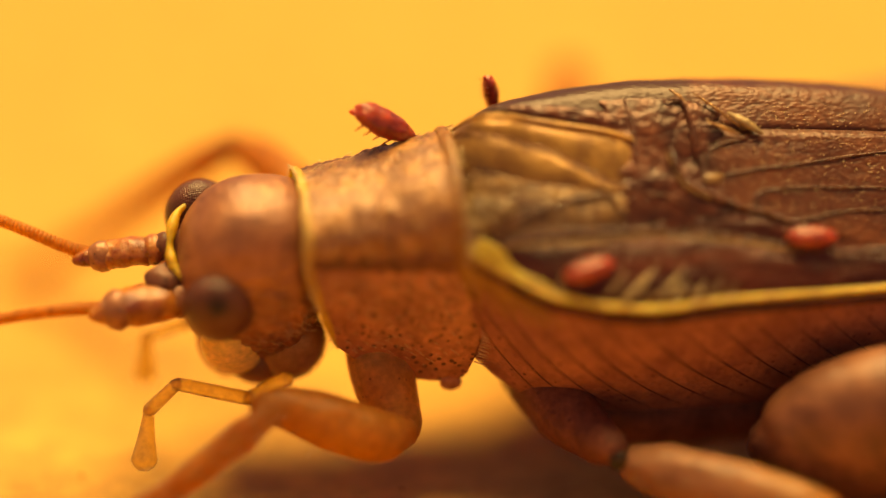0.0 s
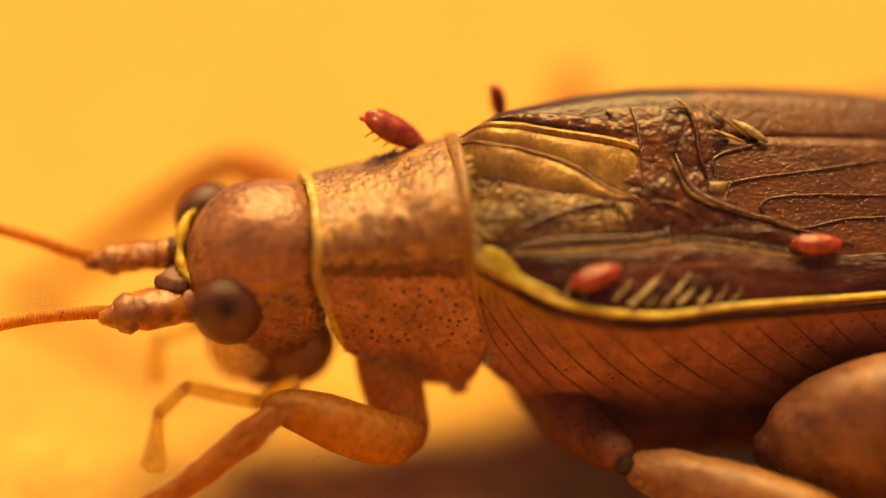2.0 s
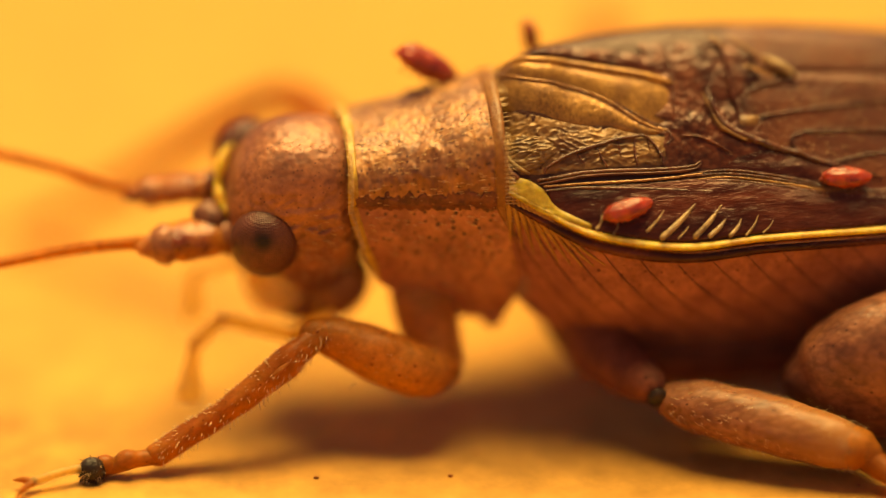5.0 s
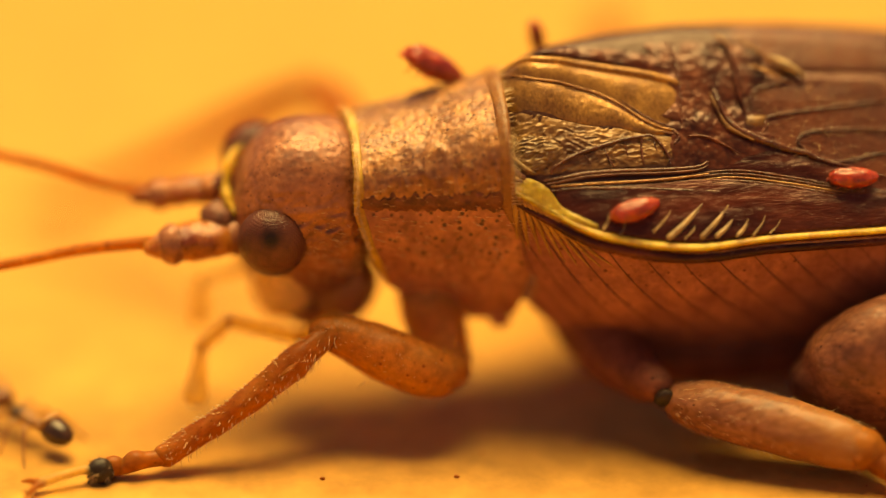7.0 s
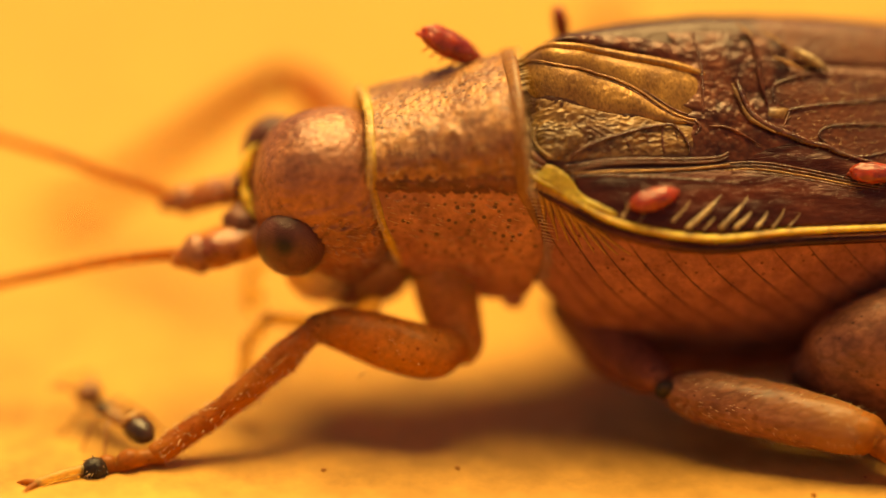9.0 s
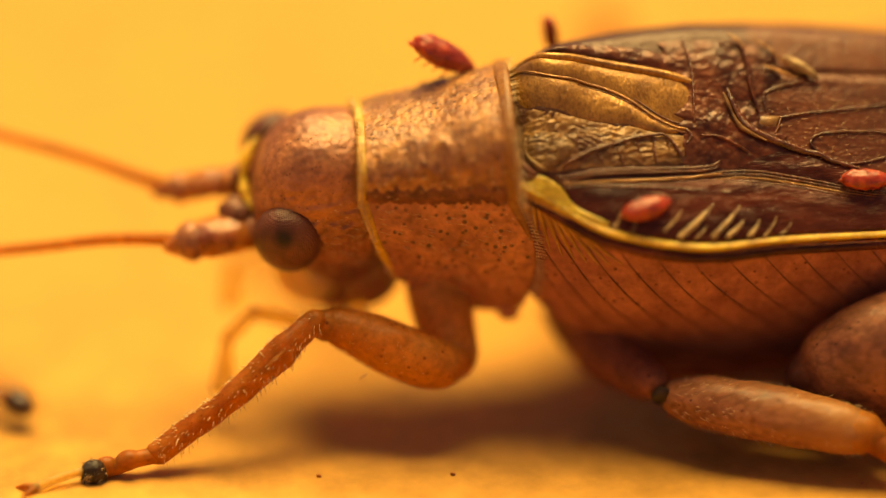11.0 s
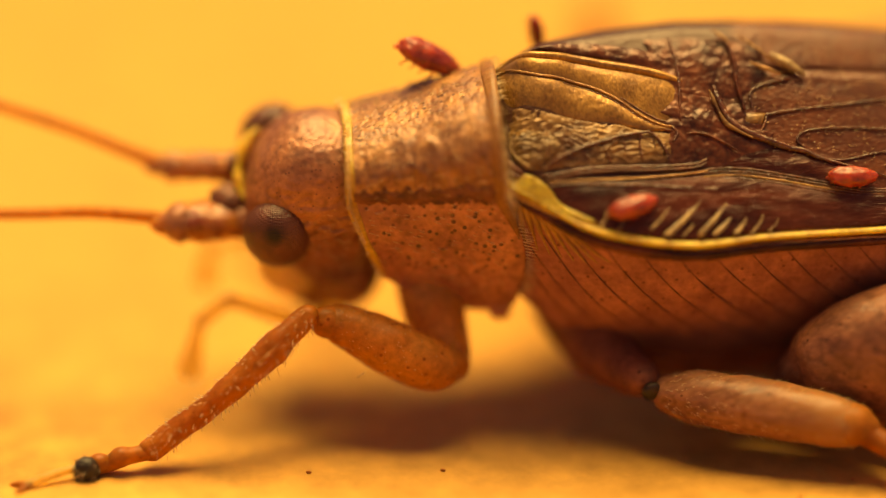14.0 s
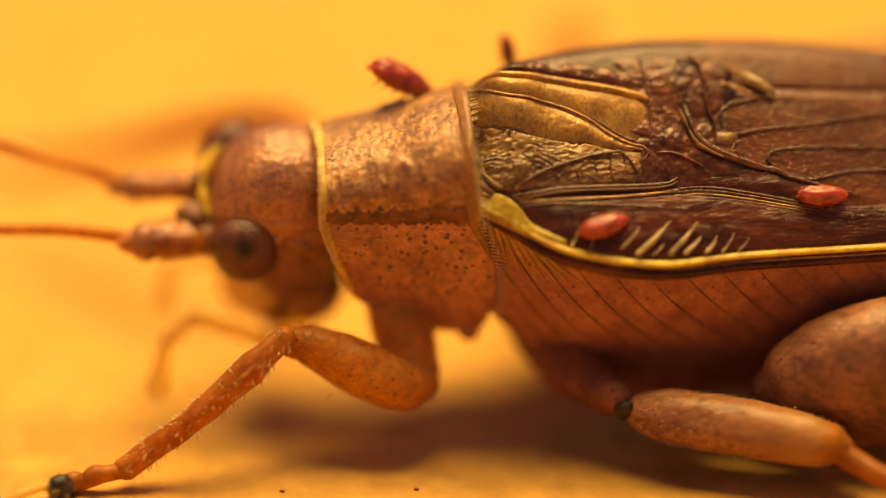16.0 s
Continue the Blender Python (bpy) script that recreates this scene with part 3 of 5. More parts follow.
    part("upper_socket_lobe", lumpy(ball(L(-5.92, 0.05, 3.72), (0.36, 0.34, 0.30)), 0.08, 3.5), SCAPE, ob, "amber face lobe")
    part("cheek", ball(L(-4.72, -1.02, 2.15), (0.7, 0.44, 1.0), (10, -20, 0)), CHEEK, ob, "pale cheek plate")
    part("upper_lip", ball(L(-4.9, -0.1, 1.35), (0.5, 0.75, 0.8), (0, -25, 0)), AMBER, ob)
    part("jaw", ball(L(-4.15, -0.75, 1.25), (0.72, 0.45, 0.5), (0, 25, 0)), REARCHEEK, ob, "dull brown jaw")
    part("rear_cheek", ball(L(-3.25, -0.75, 1.75), (0.78, 0.72, 0.95), (0, 25, 0)), REARCHEEK, ob, "dull brown swollen rear cheek")
    spots = []
    for i in range(420):
        th, ph = rnd.uniform(-0.4, 1.35), rnd.uniform(-1.0, 1.0)
        d = Vector((math.sin(ph) * 0.9 + 0.25, -math.cos(ph) * math.cos(th), math.sin(th) * 0.95)).normalized()
        p = Vector((-3.92 + 2.03 * d.x, 0.05 + 1.71 * d.y, 3.42 + 2.5 * d.z))
        spots.append((p - HEAD_AT, d * 0.6 + Vector((0.8, 0, 0.1)), rnd.uniform(0.07, 0.18), 0.008))
    for i in range(60):
        th, ph = rnd.uniform(-0.3, 0.6), rnd.uniform(-0.3, 0.9)
        d = Vector((math.sin(ph) * 0.9 + 0.1, -math.cos(ph) * math.cos(th), math.sin(th) * 0.95)).normalized()
        p = Vector((-3.92 + 1.98 * d.x, 0.05 + 1.68 * d.y, 3.42 + 2.42 * d.z))
        spots.append((p - HEAD_AT, d * 1.2 + Vector((rnd.uniform(0.2, 0.8), 0, rnd.uniform(0.1, 0.9))), rnd.uniform(0.15, 0.32), 0.009))
    part("bristles", hairs(spots), HAIR, ob, "fine pale bristles", kind="stuff")
    return ob


head = make_head()


def make_antenna(base, points, radii, rings):
    base = Vector(base)
    bm = tube([Vector(p) - HEAD_AT for p in points], radii, 420, 10, rings=0.14, ring_count=rings)
    return part("antenna", bm, AMBER, head, "long thin ringed orange feeler", base)


NEAR_ANTENNA_AT, FAR_ANTENNA_AT = (-1.744, -0.563, -0.758), (-1.749, 1.003, -0.449)
near_antenna = make_antenna(NEAR_ANTENNA_AT, ((-7.5, -0.75, 3.36), (-8.0, -0.66, 3.40), (-9.0, -0.55, 3.33), (-9.8, -0.51, 3.24), (-10.62, -0.49, 3.1), (-12.6, -0.45, 2.8), (-16, -0.54, 2.2), (-22, -0.6, 1.0)),
                            (0.2, 0.165, 0.15, 0.145, 0.14, 0.13, 0.11, 0.08), 70)
far_antenna = make_antenna(FAR_ANTENNA_AT, ((-7.55, 0.9, 3.6), (-8.4, 1.19, 3.73), (-9.4, 1.53, 3.98), (-10.4, 1.85, 4.19), (-12.4, 2.42, 4.53), (-15.7, 3.27, 5.0), (-21, 4.5, 5.4)),
                           (0.19, 0.16, 0.145, 0.14, 0.13, 0.11, 0.08), 64)


def make_palp(points, radii, label):
    """A jointed mouth feeler: each joint swells a little."""
    bm = bmesh.new()
    pts = [Vector(p) - HEAD_AT for p in points]
    for i in range(len(pts) - 1):
        tube([pts[i], (pts[i] + pts[i + 1]) / 2, pts[i + 1]], radii[i], 8, 12, bm=bm)
    return part("palp", bm, PALE, head, label, pts[0])


near_palp = make_palp(((-3.5, -1.5, 1.35), (-4.42, -1.83, 1.15), (-6.08, -1.45, 1.5), (-6.78, -1.7, 0.98), (-7.0, -2.45, 0.1)),
                      ((0.2, 0.2, 0.18), (0.17, 0.17, 0.16), (0.15, 0.16, 0.17), (0.12, 0.2, 0.32)), "pale jointed mouth feeler")
far_palp = make_palp(((-4.6, 0.5, 1.4), (-5.6, 0.7, 1.5), (-6.6, 0.7, 1.2), (-6.7, 0.3, 0.3)),
                     ((0.18, 0.18, 0.17), (0.16, 0.16, 0.15), (0.14, 0.18, 0.26)), "pale jointed mouth feeler")


# ---- wings ----
def on_back(a, b, lift=0.0):
    p = Vector((a, b, dorsal(a, b)))
    h = 0.02
    n = Vector((-(dorsal(a + h, b) - dorsal(a - h, b)) / (2 * h), -(dorsal(a, b + h) - dorsal(a, b - h)) / (2 * h), 1)).normalized()
    return p + n * lift


def make_wing(side):
    """A folded forewing: the back field and, past the fold, the flank."""
    rows = []
    for i in range(121):
        a = 0.3 + 20.7 * (i / 120) ** 1.25
        w = curve_at(WA, WB, a)
        line = []
        for j in range(30):
            b = side * w * math.sin(j / 29 * math.pi / 2)
            ripple = 0.03 * noise.noise(Vector((a * 1.1, b * 2.2, 3 * side))) + 0.012 * noise.noise(Vector((a * 5, b * 5, 3)))
            line.append(on_back(a, b * 0.999, ripple - (0.06 if side > 0 else 0)))
        rows.append(line)
    ob = part("forewing", sheet(rows), WING, cricket, "glossy brown forewing with raised dark veins", WING_AT)
    thicken(ob, 0.06)
    rows = []
    for i in range(121):
        a = 0.3 + 20.7 * (i / 120) ** 1.25
        rows.append([Vector(lateral(a, j / 24, side)) + Vector((0, side * 0.02 * noise.noise(Vector((a * 1.2, j * 0.2, 7))), 0)) - WING_AT for j in range(25)])
    thicken(part("flank", sheet(rows), FLANK, ob, "dull brown translucent wing flank"), 0.05)
    return ob


near_wing = make_wing(-1)
far_wing = make_wing(1)


def vein(points, radii, material, name="vein", label="", lift=0.02, steps=40, sides=8, wing=None):
    line = spline([(a, b, 0) for a, b in points], steps)
    pts = [on_back(p.x, p.y, lift * 0.9) - WING_AT for p in line]
    ob = part(name, tube(pts, [r * (1.0 if material in (GOLD, STREAK) else 0.68) for r in radii], steps, sides), material, wing or near_wing, label)
    return ob


def panel(upper, lower, material, label, bulge=0.08, lift=0.015, crease=0.02, n=48, m=26, crumple=0.0, grain=(6.0, 6.0), ragged=0.0):
    """A cell of membrane between two lines of the wing, slightly domed and creased."""
    up, lo = spline([(a, b, 0) for a, b in upper], n), spline([(a, b, 0) for a, b in lower], n)
    rows = []
    for i in range(n):
        row = []
        for j in range(m):
            v = j / (m - 1)
            p = up[i].lerp(lo[i], v)
            p.x += ragged * noise.noise(Vector((v * 4.5, 3.0, 1.0))) + 0.4 * ragged * noise.noise(Vector((v * 13, 8.0, 1.0)))
            fade = max(math.sin(math.pi * v) * math.sin(math.pi * i / (n - 1)), 0.0) ** 0.3
            ripple = noise.noise(Vector((p.x * 3 + 1.0 * p.y, p.y * 3.4, 2.0))) + 0.4 * noise.noise(Vector((p.x * 9, p.y * 7, 5.0)))
            if crumple:
                ripple += crumple / crease * (0.6 - 2.0 * abs(noise.noise(Vector((p.x * grain[0], p.y * grain[1], 11.0)))) + 0.5 * noise.noise(Vector((p.x * grain[0] * 2.3, p.y * grain[1] * 2.3, 3.0))))
            h = -0.04 + fade * (0.055 + bulge * math.sin(math.pi * v) + crease * ripple)
            row.append(on_back(p.x, p.y, lift + h) - WING_AT)
        rows.append(row)
    return thicken(part("wing_cell", sheet(rows), material, near_wing, label), 0.03)


V1 = ((0.60, 1.15), (1.47, 0.55), (2.28, 0.47), (3.09, 0.30), (3.90, 0.13), (4.44, -0.01), (4.86, -0.16))
V2 = ((0.62, 0.70), (1.41, 0.11), (2.09, -0.03), (2.73, -0.21), (3.20, -0.43), (3.55, -0.67), (3.90, -0.91), (4.26, -1.08), (4.56, -1.14))
V3 = ((0.66, -0.35), (1.26, -0.52), (1.72, -0.72), (2.19, -0.84), (2.73, -0.95), (3.22, -1.01), (3.65, -1.13), (4.08, -1.21), (4.52, -1.20))
V4 = ((1.64, -1.66), (2.26, -1.48), (2.83, -1.37), (3.29, -1.28), (3.74, -1.24), (3.99, -1.25), (4.20, -1.46), (4.33, -1.70), (4.33, -1.84))
V6 = ((1.39, -1.84), (1.93, -1.88), (2.48, -1.88), (3.30, -1.90), (4.13, -1.93), (4.96, -1.93), (5.22, -1.85))
panel(V1, V2, GOLD, "golden wing cell", 0.03, crease=0.008, n=90, m=40, crumple=0.003, grain=(9.0, 3.0))
panel(V2, V3, GOLD, "pale golden wing cell", 0.04, crease=0.012, n=110, m=50, crumple=0.006, grain=(9.0, 4.0))
CRUMPLE = ((0.74, -1.45), (1.00, -1.66), (1.50, -1.76), (2.10, -1.82), (2.98, -1.83), (3.86, -1.85), (4.40, -1.86))
panel(V3, CRUMPLE, STRAW, "crumpled straw-brown wing cell", 0.03, lift=0.02, crease=0.035, n=220, m=120, crumple=0.03, grain=(4.5, 8.5))
panel(((0.74, -0.95), (1.04, -0.92), (1.36, -1.00), (1.70, -1.14), (2.00, -1.30)), ((0.74, -1.32), (0.89, -1.50), (1.14, -1.64), (1.46, -1.62), (1.80, -1.50)), KNOB, "wrinkled pale wing knob", 0.05, lift=0.05, crease=0.04, n=90, m=60, crumple=0.05, grain=(4.0, 13.0))
vein(((0.86, -0.92), (0.76, -1.08), (0.78, -1.30), (0.94, -1.50), (1.20, -1.68)), (0.04, 0.08, 0.06, 0.09, 0.04), KNOB, "ridge", "pale curved ridge", 0.06, 30, 10)
vein(((0.66, -1.45), (0.74, -1.58), (0.92, -1.70)), (0.08, 0.13, 0.08), UMBRAL, "wing_joint", "dark knobbly wing joint", 0.06, 20, 10)
vein(((0.60, -1.62), (0.72, -1.72), (0.86, -1.76)), (0.07, 0.10, 0.05), VEIN, "wing_joint", "dark knobbly wing joint", 0.08, 20, 10)
panel(((6.29, -0.94), (6.78, -0.97)), ((6.23, -1.21), (6.63, -1.22)), STRAW, "small pale wing cell", 0.03, n=14, m=8)
FOLD = [(a, -0.975 * curve_at(WA, WB, a)) for a in (1.6, 2.5, 3.6, 4.8, 6.0, 7.5, 9.0, 12.0)]
panel(((1.57, -1.92), (2.57, -2.13), (3.89, -2.16), (5.24, -2.17), (6.92, -2.38), (8.49, -2.55), (11.98, -2.35)), FOLD, DARKWING, "dark brown glossy wing field", 0.02, lift=0.05, crease=0.03, n=110, m=44)
panel(((6.43, -1.50), (7.12, -1.69), (7.71, -1.82), (9.06, -2.10)), ((5.27, -2.03), (6.25, -2.20), (7.42, -2.36), (9.46, -2.64)), DARKWING, "dark brown wing field", 0.02, crease=0.03)
vein(V1, (0.05, 0.09, 0.11, 0.11, 0.10, 0.06), GOLD, "ridge", "pale raised wing ridge", 0.0, 60, 12)
vein(V2, (0.03, 0.05, 0.055, 0.055, 0.045), RIDGE, "ridge", "shining tan wing ridge", 0.03, 70)
vein([(a + 0.02, b - 0.085) for a, b in V2[2:]], (0.02, 0.03, 0.04, 0.03), VEIN, lift=0.02, steps=60)
vein([(a + 0.03, b + 0.09) for a, b in V2[3:]], (0.01, 0.03, 0.035, 0.02), VEIN, lift=0.01, steps=60)
vein(((4.53, -1.14), (4.63, -1.29), (4.51, -1.43)), (0.05, 0.07, 0.05), VEIN, lift=0.03, steps=20)
vein(((1.55, -1.74),) + V4, (0.05, 0.07, 0.06, 0.05, 0.04), VEIN, lift=0.085, steps=70)
for line, k in ((((2.82, -1.40), (2.90, -1.62), (3.01, -1.81)), 1.0), (((3.75, -1.26), (3.70, -1.52), (3.72, -1.82)), 1.1), (((3.32, -1.30), (3.36, -1.60)), 0.7), (((2.35, -1.50), (2.48, -1.70)), 0.6), (((4.02, -1.28), (4.06, -1.55)), 0.6)):
    vein(line, (0.03 * k, 0.038 * k, 0.03 * k), VEIN, "cross_vein", lift=0.075, steps=14)
vein(V6, (0.05, 0.07, 0.07, 0.06, 0.04), VEIN, "ridge", "thick dark wing ridge", 0.05)
vein([(a, b - 0.07) for a, b in V6], (0.03, 0.05, 0.05, 0.05, 0.03), UMBER, "ridge", "reddish-brown rib", 0.06, 50)
vein(((1.51, -1.97), (2.18, -2.07), (3.26, -2.12), (4.37, -2.12), (5.21, -2.09)), (0.03, 0.04, 0.045, 0.05, 0.03), RIDGE, "ridge", "thin tan ridge", 0.05)
vein(((1.50, -2.05), (2.71, -2.20), (3.79, -2.29), (4.88, -2.40), (6.31, -2.60)), (0.03, 0.06, 0.06, 0.05, 0.04), VEIN, lift=0.04, steps=60)
for k in range(5):
    vein(((4.68 + 0.2 * k, -2.06 - 0.065 * k), (5.81, -2.07 - 0.07 * k), (6.98, -2.24 - 0.068 * k), (8.18, -2.45 - 0.06 * k), (9.25, -2.56 - 0.05 * k), (11.43, -2.56 - 0.035 * k)),
         (0.02, 0.035, 0.04, 0.035, 0.03), VEIN if k != 2 else RIDGE, lift=0.03 + 0.01 * (k % 2))
# highlight along the dark bent vein, put in as a straw-coloured tube
vein(((5.50, -0.45), (5.55, -0.62), (5.64, -0.90), (5.78, -1.17), (6.06, -1.36), (6.36, -1.50)), (0.02, 0.07, 0.06, 0.085, 0.06, 0.03), STRAW, "ridge", "pale highlight of the dark bent vein, modelled as a ridge", 0.13, 40, 10)
vein(((5.62, -0.35), (5.68, -0.62), (5.78, -0.90), (5.92, -1.14), (6.18, -1.32), (6.60, -1.50), (7.30, -1.72)), (0.04, 0.13, 0.12, 0.15, 0.14, 0.13, 0.06), VEIN, "ridge", "thick dark bent vein", 0.07, 50, 12)
vein(((6.36, -1.47), (7.07, -1.68), (7.60, -1.78), (7.98, -1.94), (9.52, -2.31)), (0.05, 0.09, 0.10, 0.07, 0.03), VEIN, lift=0.05)
vein(((6.78, -1.00), (7.46, -0.90), (8.87, -0.75), (10.55, -0.50), (13.18, -0.24)), (0.05, 0.045, 0.04, 0.035, 0.03), VEIN, lift=0.03)
vein(((7.60, -1.72), (7.43, -1.56), (7.54, -1.41), (7.87, -1.32), (8.77, -1.28), (10.40, -1.27), (13.17, -1.13)), (0.035, 0.045, 0.045, 0.04, 0.035, 0.03), VEIN, lift=0.03, steps=60)
vein(((7.98, -1.94), (8.51, -1.96), (9.36, -1.80), (10.31, -1.74), (13.11, -1.59)), (0.05, 0.04, 0.035, 0.03), VEIN, lift=0.03)
vein(((6.82, -0.98), (6.66, -1.27), (6.50, -1.47)), (0.04, 0.045, 0.04), VEIN, lift=0.03)
vein(((6.47, -0.86), (6.47, -0.53), (6.76, -0.35), (7.46, -0.19)), (0.04, 0.05, 0.055, 0.06), VEIN, lift=0.03)
vein(((7.09, 0.34), (7.46, 0.11), (7.81, -0.14)), (0.04, 0.11, 0.05), STREAK, "ridge", "short golden ridge", 0.12, 20, 10)
vein(((6.56, 0.15), (6.97, -0.02), (7.26, -0.14)), (0.03, 0.07, 0.04), RIDGE, "ridge", "short tan ridge", 0.12, 20, 10)
vein(((5.81, 0.95), (6.03, 0.74), (6.16, 0.51)), (0.03, 0.07, 0.03), RIDGE, "ridge", "short tan ridge", 0.12, 20, 10)
panel(((4.17, 0.84), (5.06, 0.86), (5.78, 0.79), (6.94, 0.56)), ((4.47, -0.39), (5.19, -0.60), (5.88, -0.73), (6.79, -0.54)), UMBER, "crumpled umber wing field", 0.03, crease=0.035, n=90, m=80, crumple=0.003, grain=(1.6, 1.2), ragged=0.35)
panel(((4.47, -0.18), (5.17, -0.39), (5.79, -0.50), (6.48, -0.64)), ((4.28, -1.95), (5.07, -2.00), (5.87, -2.05), (6.98, -1.98)), UMBER, "crumpled umber wing knot", 0.05, crease=0.04, n=90, m=80, crumple=0.004, grain=(1.6, 1.2), ragged=0.4)
vein(((5.56, 0.68), (6.03, 0.68), (6.18, 0.17), (6.17, -0.32), (6.27, -0.89)), (0.03, 0.07, 0.09, 0.08, 0.04), UMBER, "ridge", "broad brown ridge", 0.10, 30, 10)
vein(((6.35, 0.84), (6.73, 0.54), (7.04, 0.27), (7.42, -0.06)), (0.02, 0.05, 0.05, 0.02), RIDGE, "ridge", "thin tan ridge", 0.10, 24, 8)
panel(((1.16, 0.71), (2.42, 0.86), (3.68, 0.70), (4.73, 0.41)), ((1.70, 0.65), (2.68, 0.53), (3.63, 0.29), (4.77, -0.09)), UMBER, "brown creased wing field", 0.03, crease=0.06, n=60)
vein(((4.72, 0.83), (4.80, 0.46), (4.83, -0.12), (4.74, -1.02)), (0.03, 0.05, 0.06, 0.04), VEIN, "ridge", "dark ridge", 0.05, 30, 10)
vein(((4.84, -1.30), (5.24, -1.35), (5.62, -1.53), (6.00, -1.76)), (0.02, 0.05, 0.045, 0.02), UMBER, "ridge", "rusty wing ridge", 0.10, 24)
BARS = (((2.58, -2.98), (2.74, -2.72), 0.03), ((2.95, -3.12), (3.10, -2.85), 0.02), ((3.74, -3.12), (4.24, -2.70), 0.035), ((4.08, -3.26), (4.98, -2.66), 0.075), ((4.45, -3.30), (4.80, -3.00), 0.02), ((4.86, -3.30), (5.56, -2.76), 0.07),
        ((5.20, -3.32), (5.63, -3.02), 0.06), ((5.68, -3.36), (5.98, -3.06), 0.05), ((6.05, -3.38), (6.40, -3.00), 0.03), ((6.45, -3.36), (6.75, -3.08), 0.02))
for (a0, b0), (a1, b1), k in BARS:
    vein(((a0, b0), ((a0 + a1) / 2 + 0.05, (b0 + b1) / 2), (a1, b1)), (k, k * 0.9, k * 0.3), STREAK, "pale_bar", "short pale bar across the dark wing field", 0.075, 14, 8)

# yellow fold
edge = []
for i in range(60):
    a = 0.55 + 20 * (i / 59) ** 1.3
    edge.append(Vector((a, -curve_at(WA, WB, a) - 0.02, curve_at(WA, WC, a))) - WING_AT)
part("yellow_edge", tube(edge, (0.05, 0.11, 0.115, 0.10, 0.10, 0.10, 0.09, 0.08, 0.06), 160, 12, flat=0.6), YELLOW, near_wing, "bright yellow raised fold of the wing")
part("tan_edge", tube([p + Vector((0, -0.05, -0.17)) for p in edge], (0.03, 0.06, 0.06, 0.055, 0.05, 0.04), 140, 8), RIDGE, near_wing, "thin tan line below the yellow fold")
part("dark_edge", tube([p + Vector((0, -0.06, -0.26)) for p in edge], (0.05, 0.13, 0.15, 0.13, 0.12, 0.11, 0.1, 0.09, 0.05), 140, 10), DARKWING, near_wing, "dark band below the yellow fold")
panel(((0.56, -1.82), (0.95, -1.72), (1.42, -1.98), (1.70, -2.36), (2.10, -2.66), (2.5, -2.90)), ((0.56, -1.92), (0.74, -2.08), (1.10, -2.24), (1.50, -2.48), (2.00, -2.74), (2.46, -2.93)), YELLOW, "yellow swollen wing shoulder", 0.0, lift=0.04, crease=0.03, n=70, m=30, crumple=0.012, grain=(2.0, 5.0))
for i in range(9):
    pts = []
    for j in range(8):
        u = j / 7
        pts.append(Vector(lateral(0.66 + 0.10 * i + u * (0.05 + 0.16 * i), 0.02 + u * (0.44 - 0.03 * i))) + Vector((0, -0.03 + 0.03 * u, 0)) - WING_AT)
    part("shoulder_rib", tube(pts, (0.05, 0.075, 0.045, 0.015), 16, 8), FANRIB, near_wing, "yellowish rib fanning out below the shoulder")
part("far_yellow_edge", tube([Vector((p.x, -(p.y + WING_AT.y) - WING_AT.y, p.z)) for p in edge], (0.13, 0.15, 0.12, 0.1, 0.06), 100, 8), YELLOW, far_wing, "bright yellow raised fold of the wing")
for i in range(16):
    a0 = -1.0 + i * 0.85
    pts = []
    for j in range(12):
        s = 0.12 + 0.88 * j / 11
        p = Vector(lateral(max(a0 + 2.3 * s + 1.5 * s * s, 0.4 + s), s))
        pts.append(p + Vector((0, -0.015, 0)) - WING_AT)
    part("flank_vein", tube(pts, (0.010, 0.017, 0.014, 0.007), 30, 6), UMBRAL, near_wing)
# pale bristles added here in place of glints on the rear wing
spots = []
for i in range(500):
    a = rnd.uniform(6.5, 11.5)
    b = rnd.uniform(-2.1, 0.6)
    spots.append((on_back(a, b, 0.02) - WING_AT, (0.7, -0.1, 0.35), rnd.uniform(0.03, 0.08), 0.007))
part("bristles", hairs(spots), HAIR, near_wing, "fine pale bristles", kind="stuff")

# ---- trunk ----
trunk = []
for i in range(41):
    a = -2.2 + 22 * i / 40
    w = curve_at((-2.2, 0.5, 4, 10, 17, 20), (1.3, 1.5, 2.3, 2.2, 1.5, 0.5), a)
    top = curve_at((-2.2, 0.5, 4, 10, 17, 20), (4.6, 5.0, 4.4, 4.0, 3.2, 2.2), a)
    low = curve_at((-2.2, 0.5, 4, 10, 17, 20), (1.9, 1.4, 0.4, 0.3, 0.8, 1.6), a)
    ridge = 1 + 0.03 * math.sin(a * 4)
    trunk.append([Vector((a, w * ridge * math.cos(t), (top + low) / 2 + (top - low) / 2 * math.sin(t))) for t in [2 * math.pi * j / 32 for j in range(33)]])
abdomen = part("abdomen", sheet(trunk), FLANK, cricket, "dull brown ringed underside")
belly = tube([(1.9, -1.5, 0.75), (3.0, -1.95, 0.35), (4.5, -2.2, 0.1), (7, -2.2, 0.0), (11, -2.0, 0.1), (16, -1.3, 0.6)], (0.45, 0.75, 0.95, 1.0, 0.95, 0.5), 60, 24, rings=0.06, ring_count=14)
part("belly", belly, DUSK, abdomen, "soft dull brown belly")


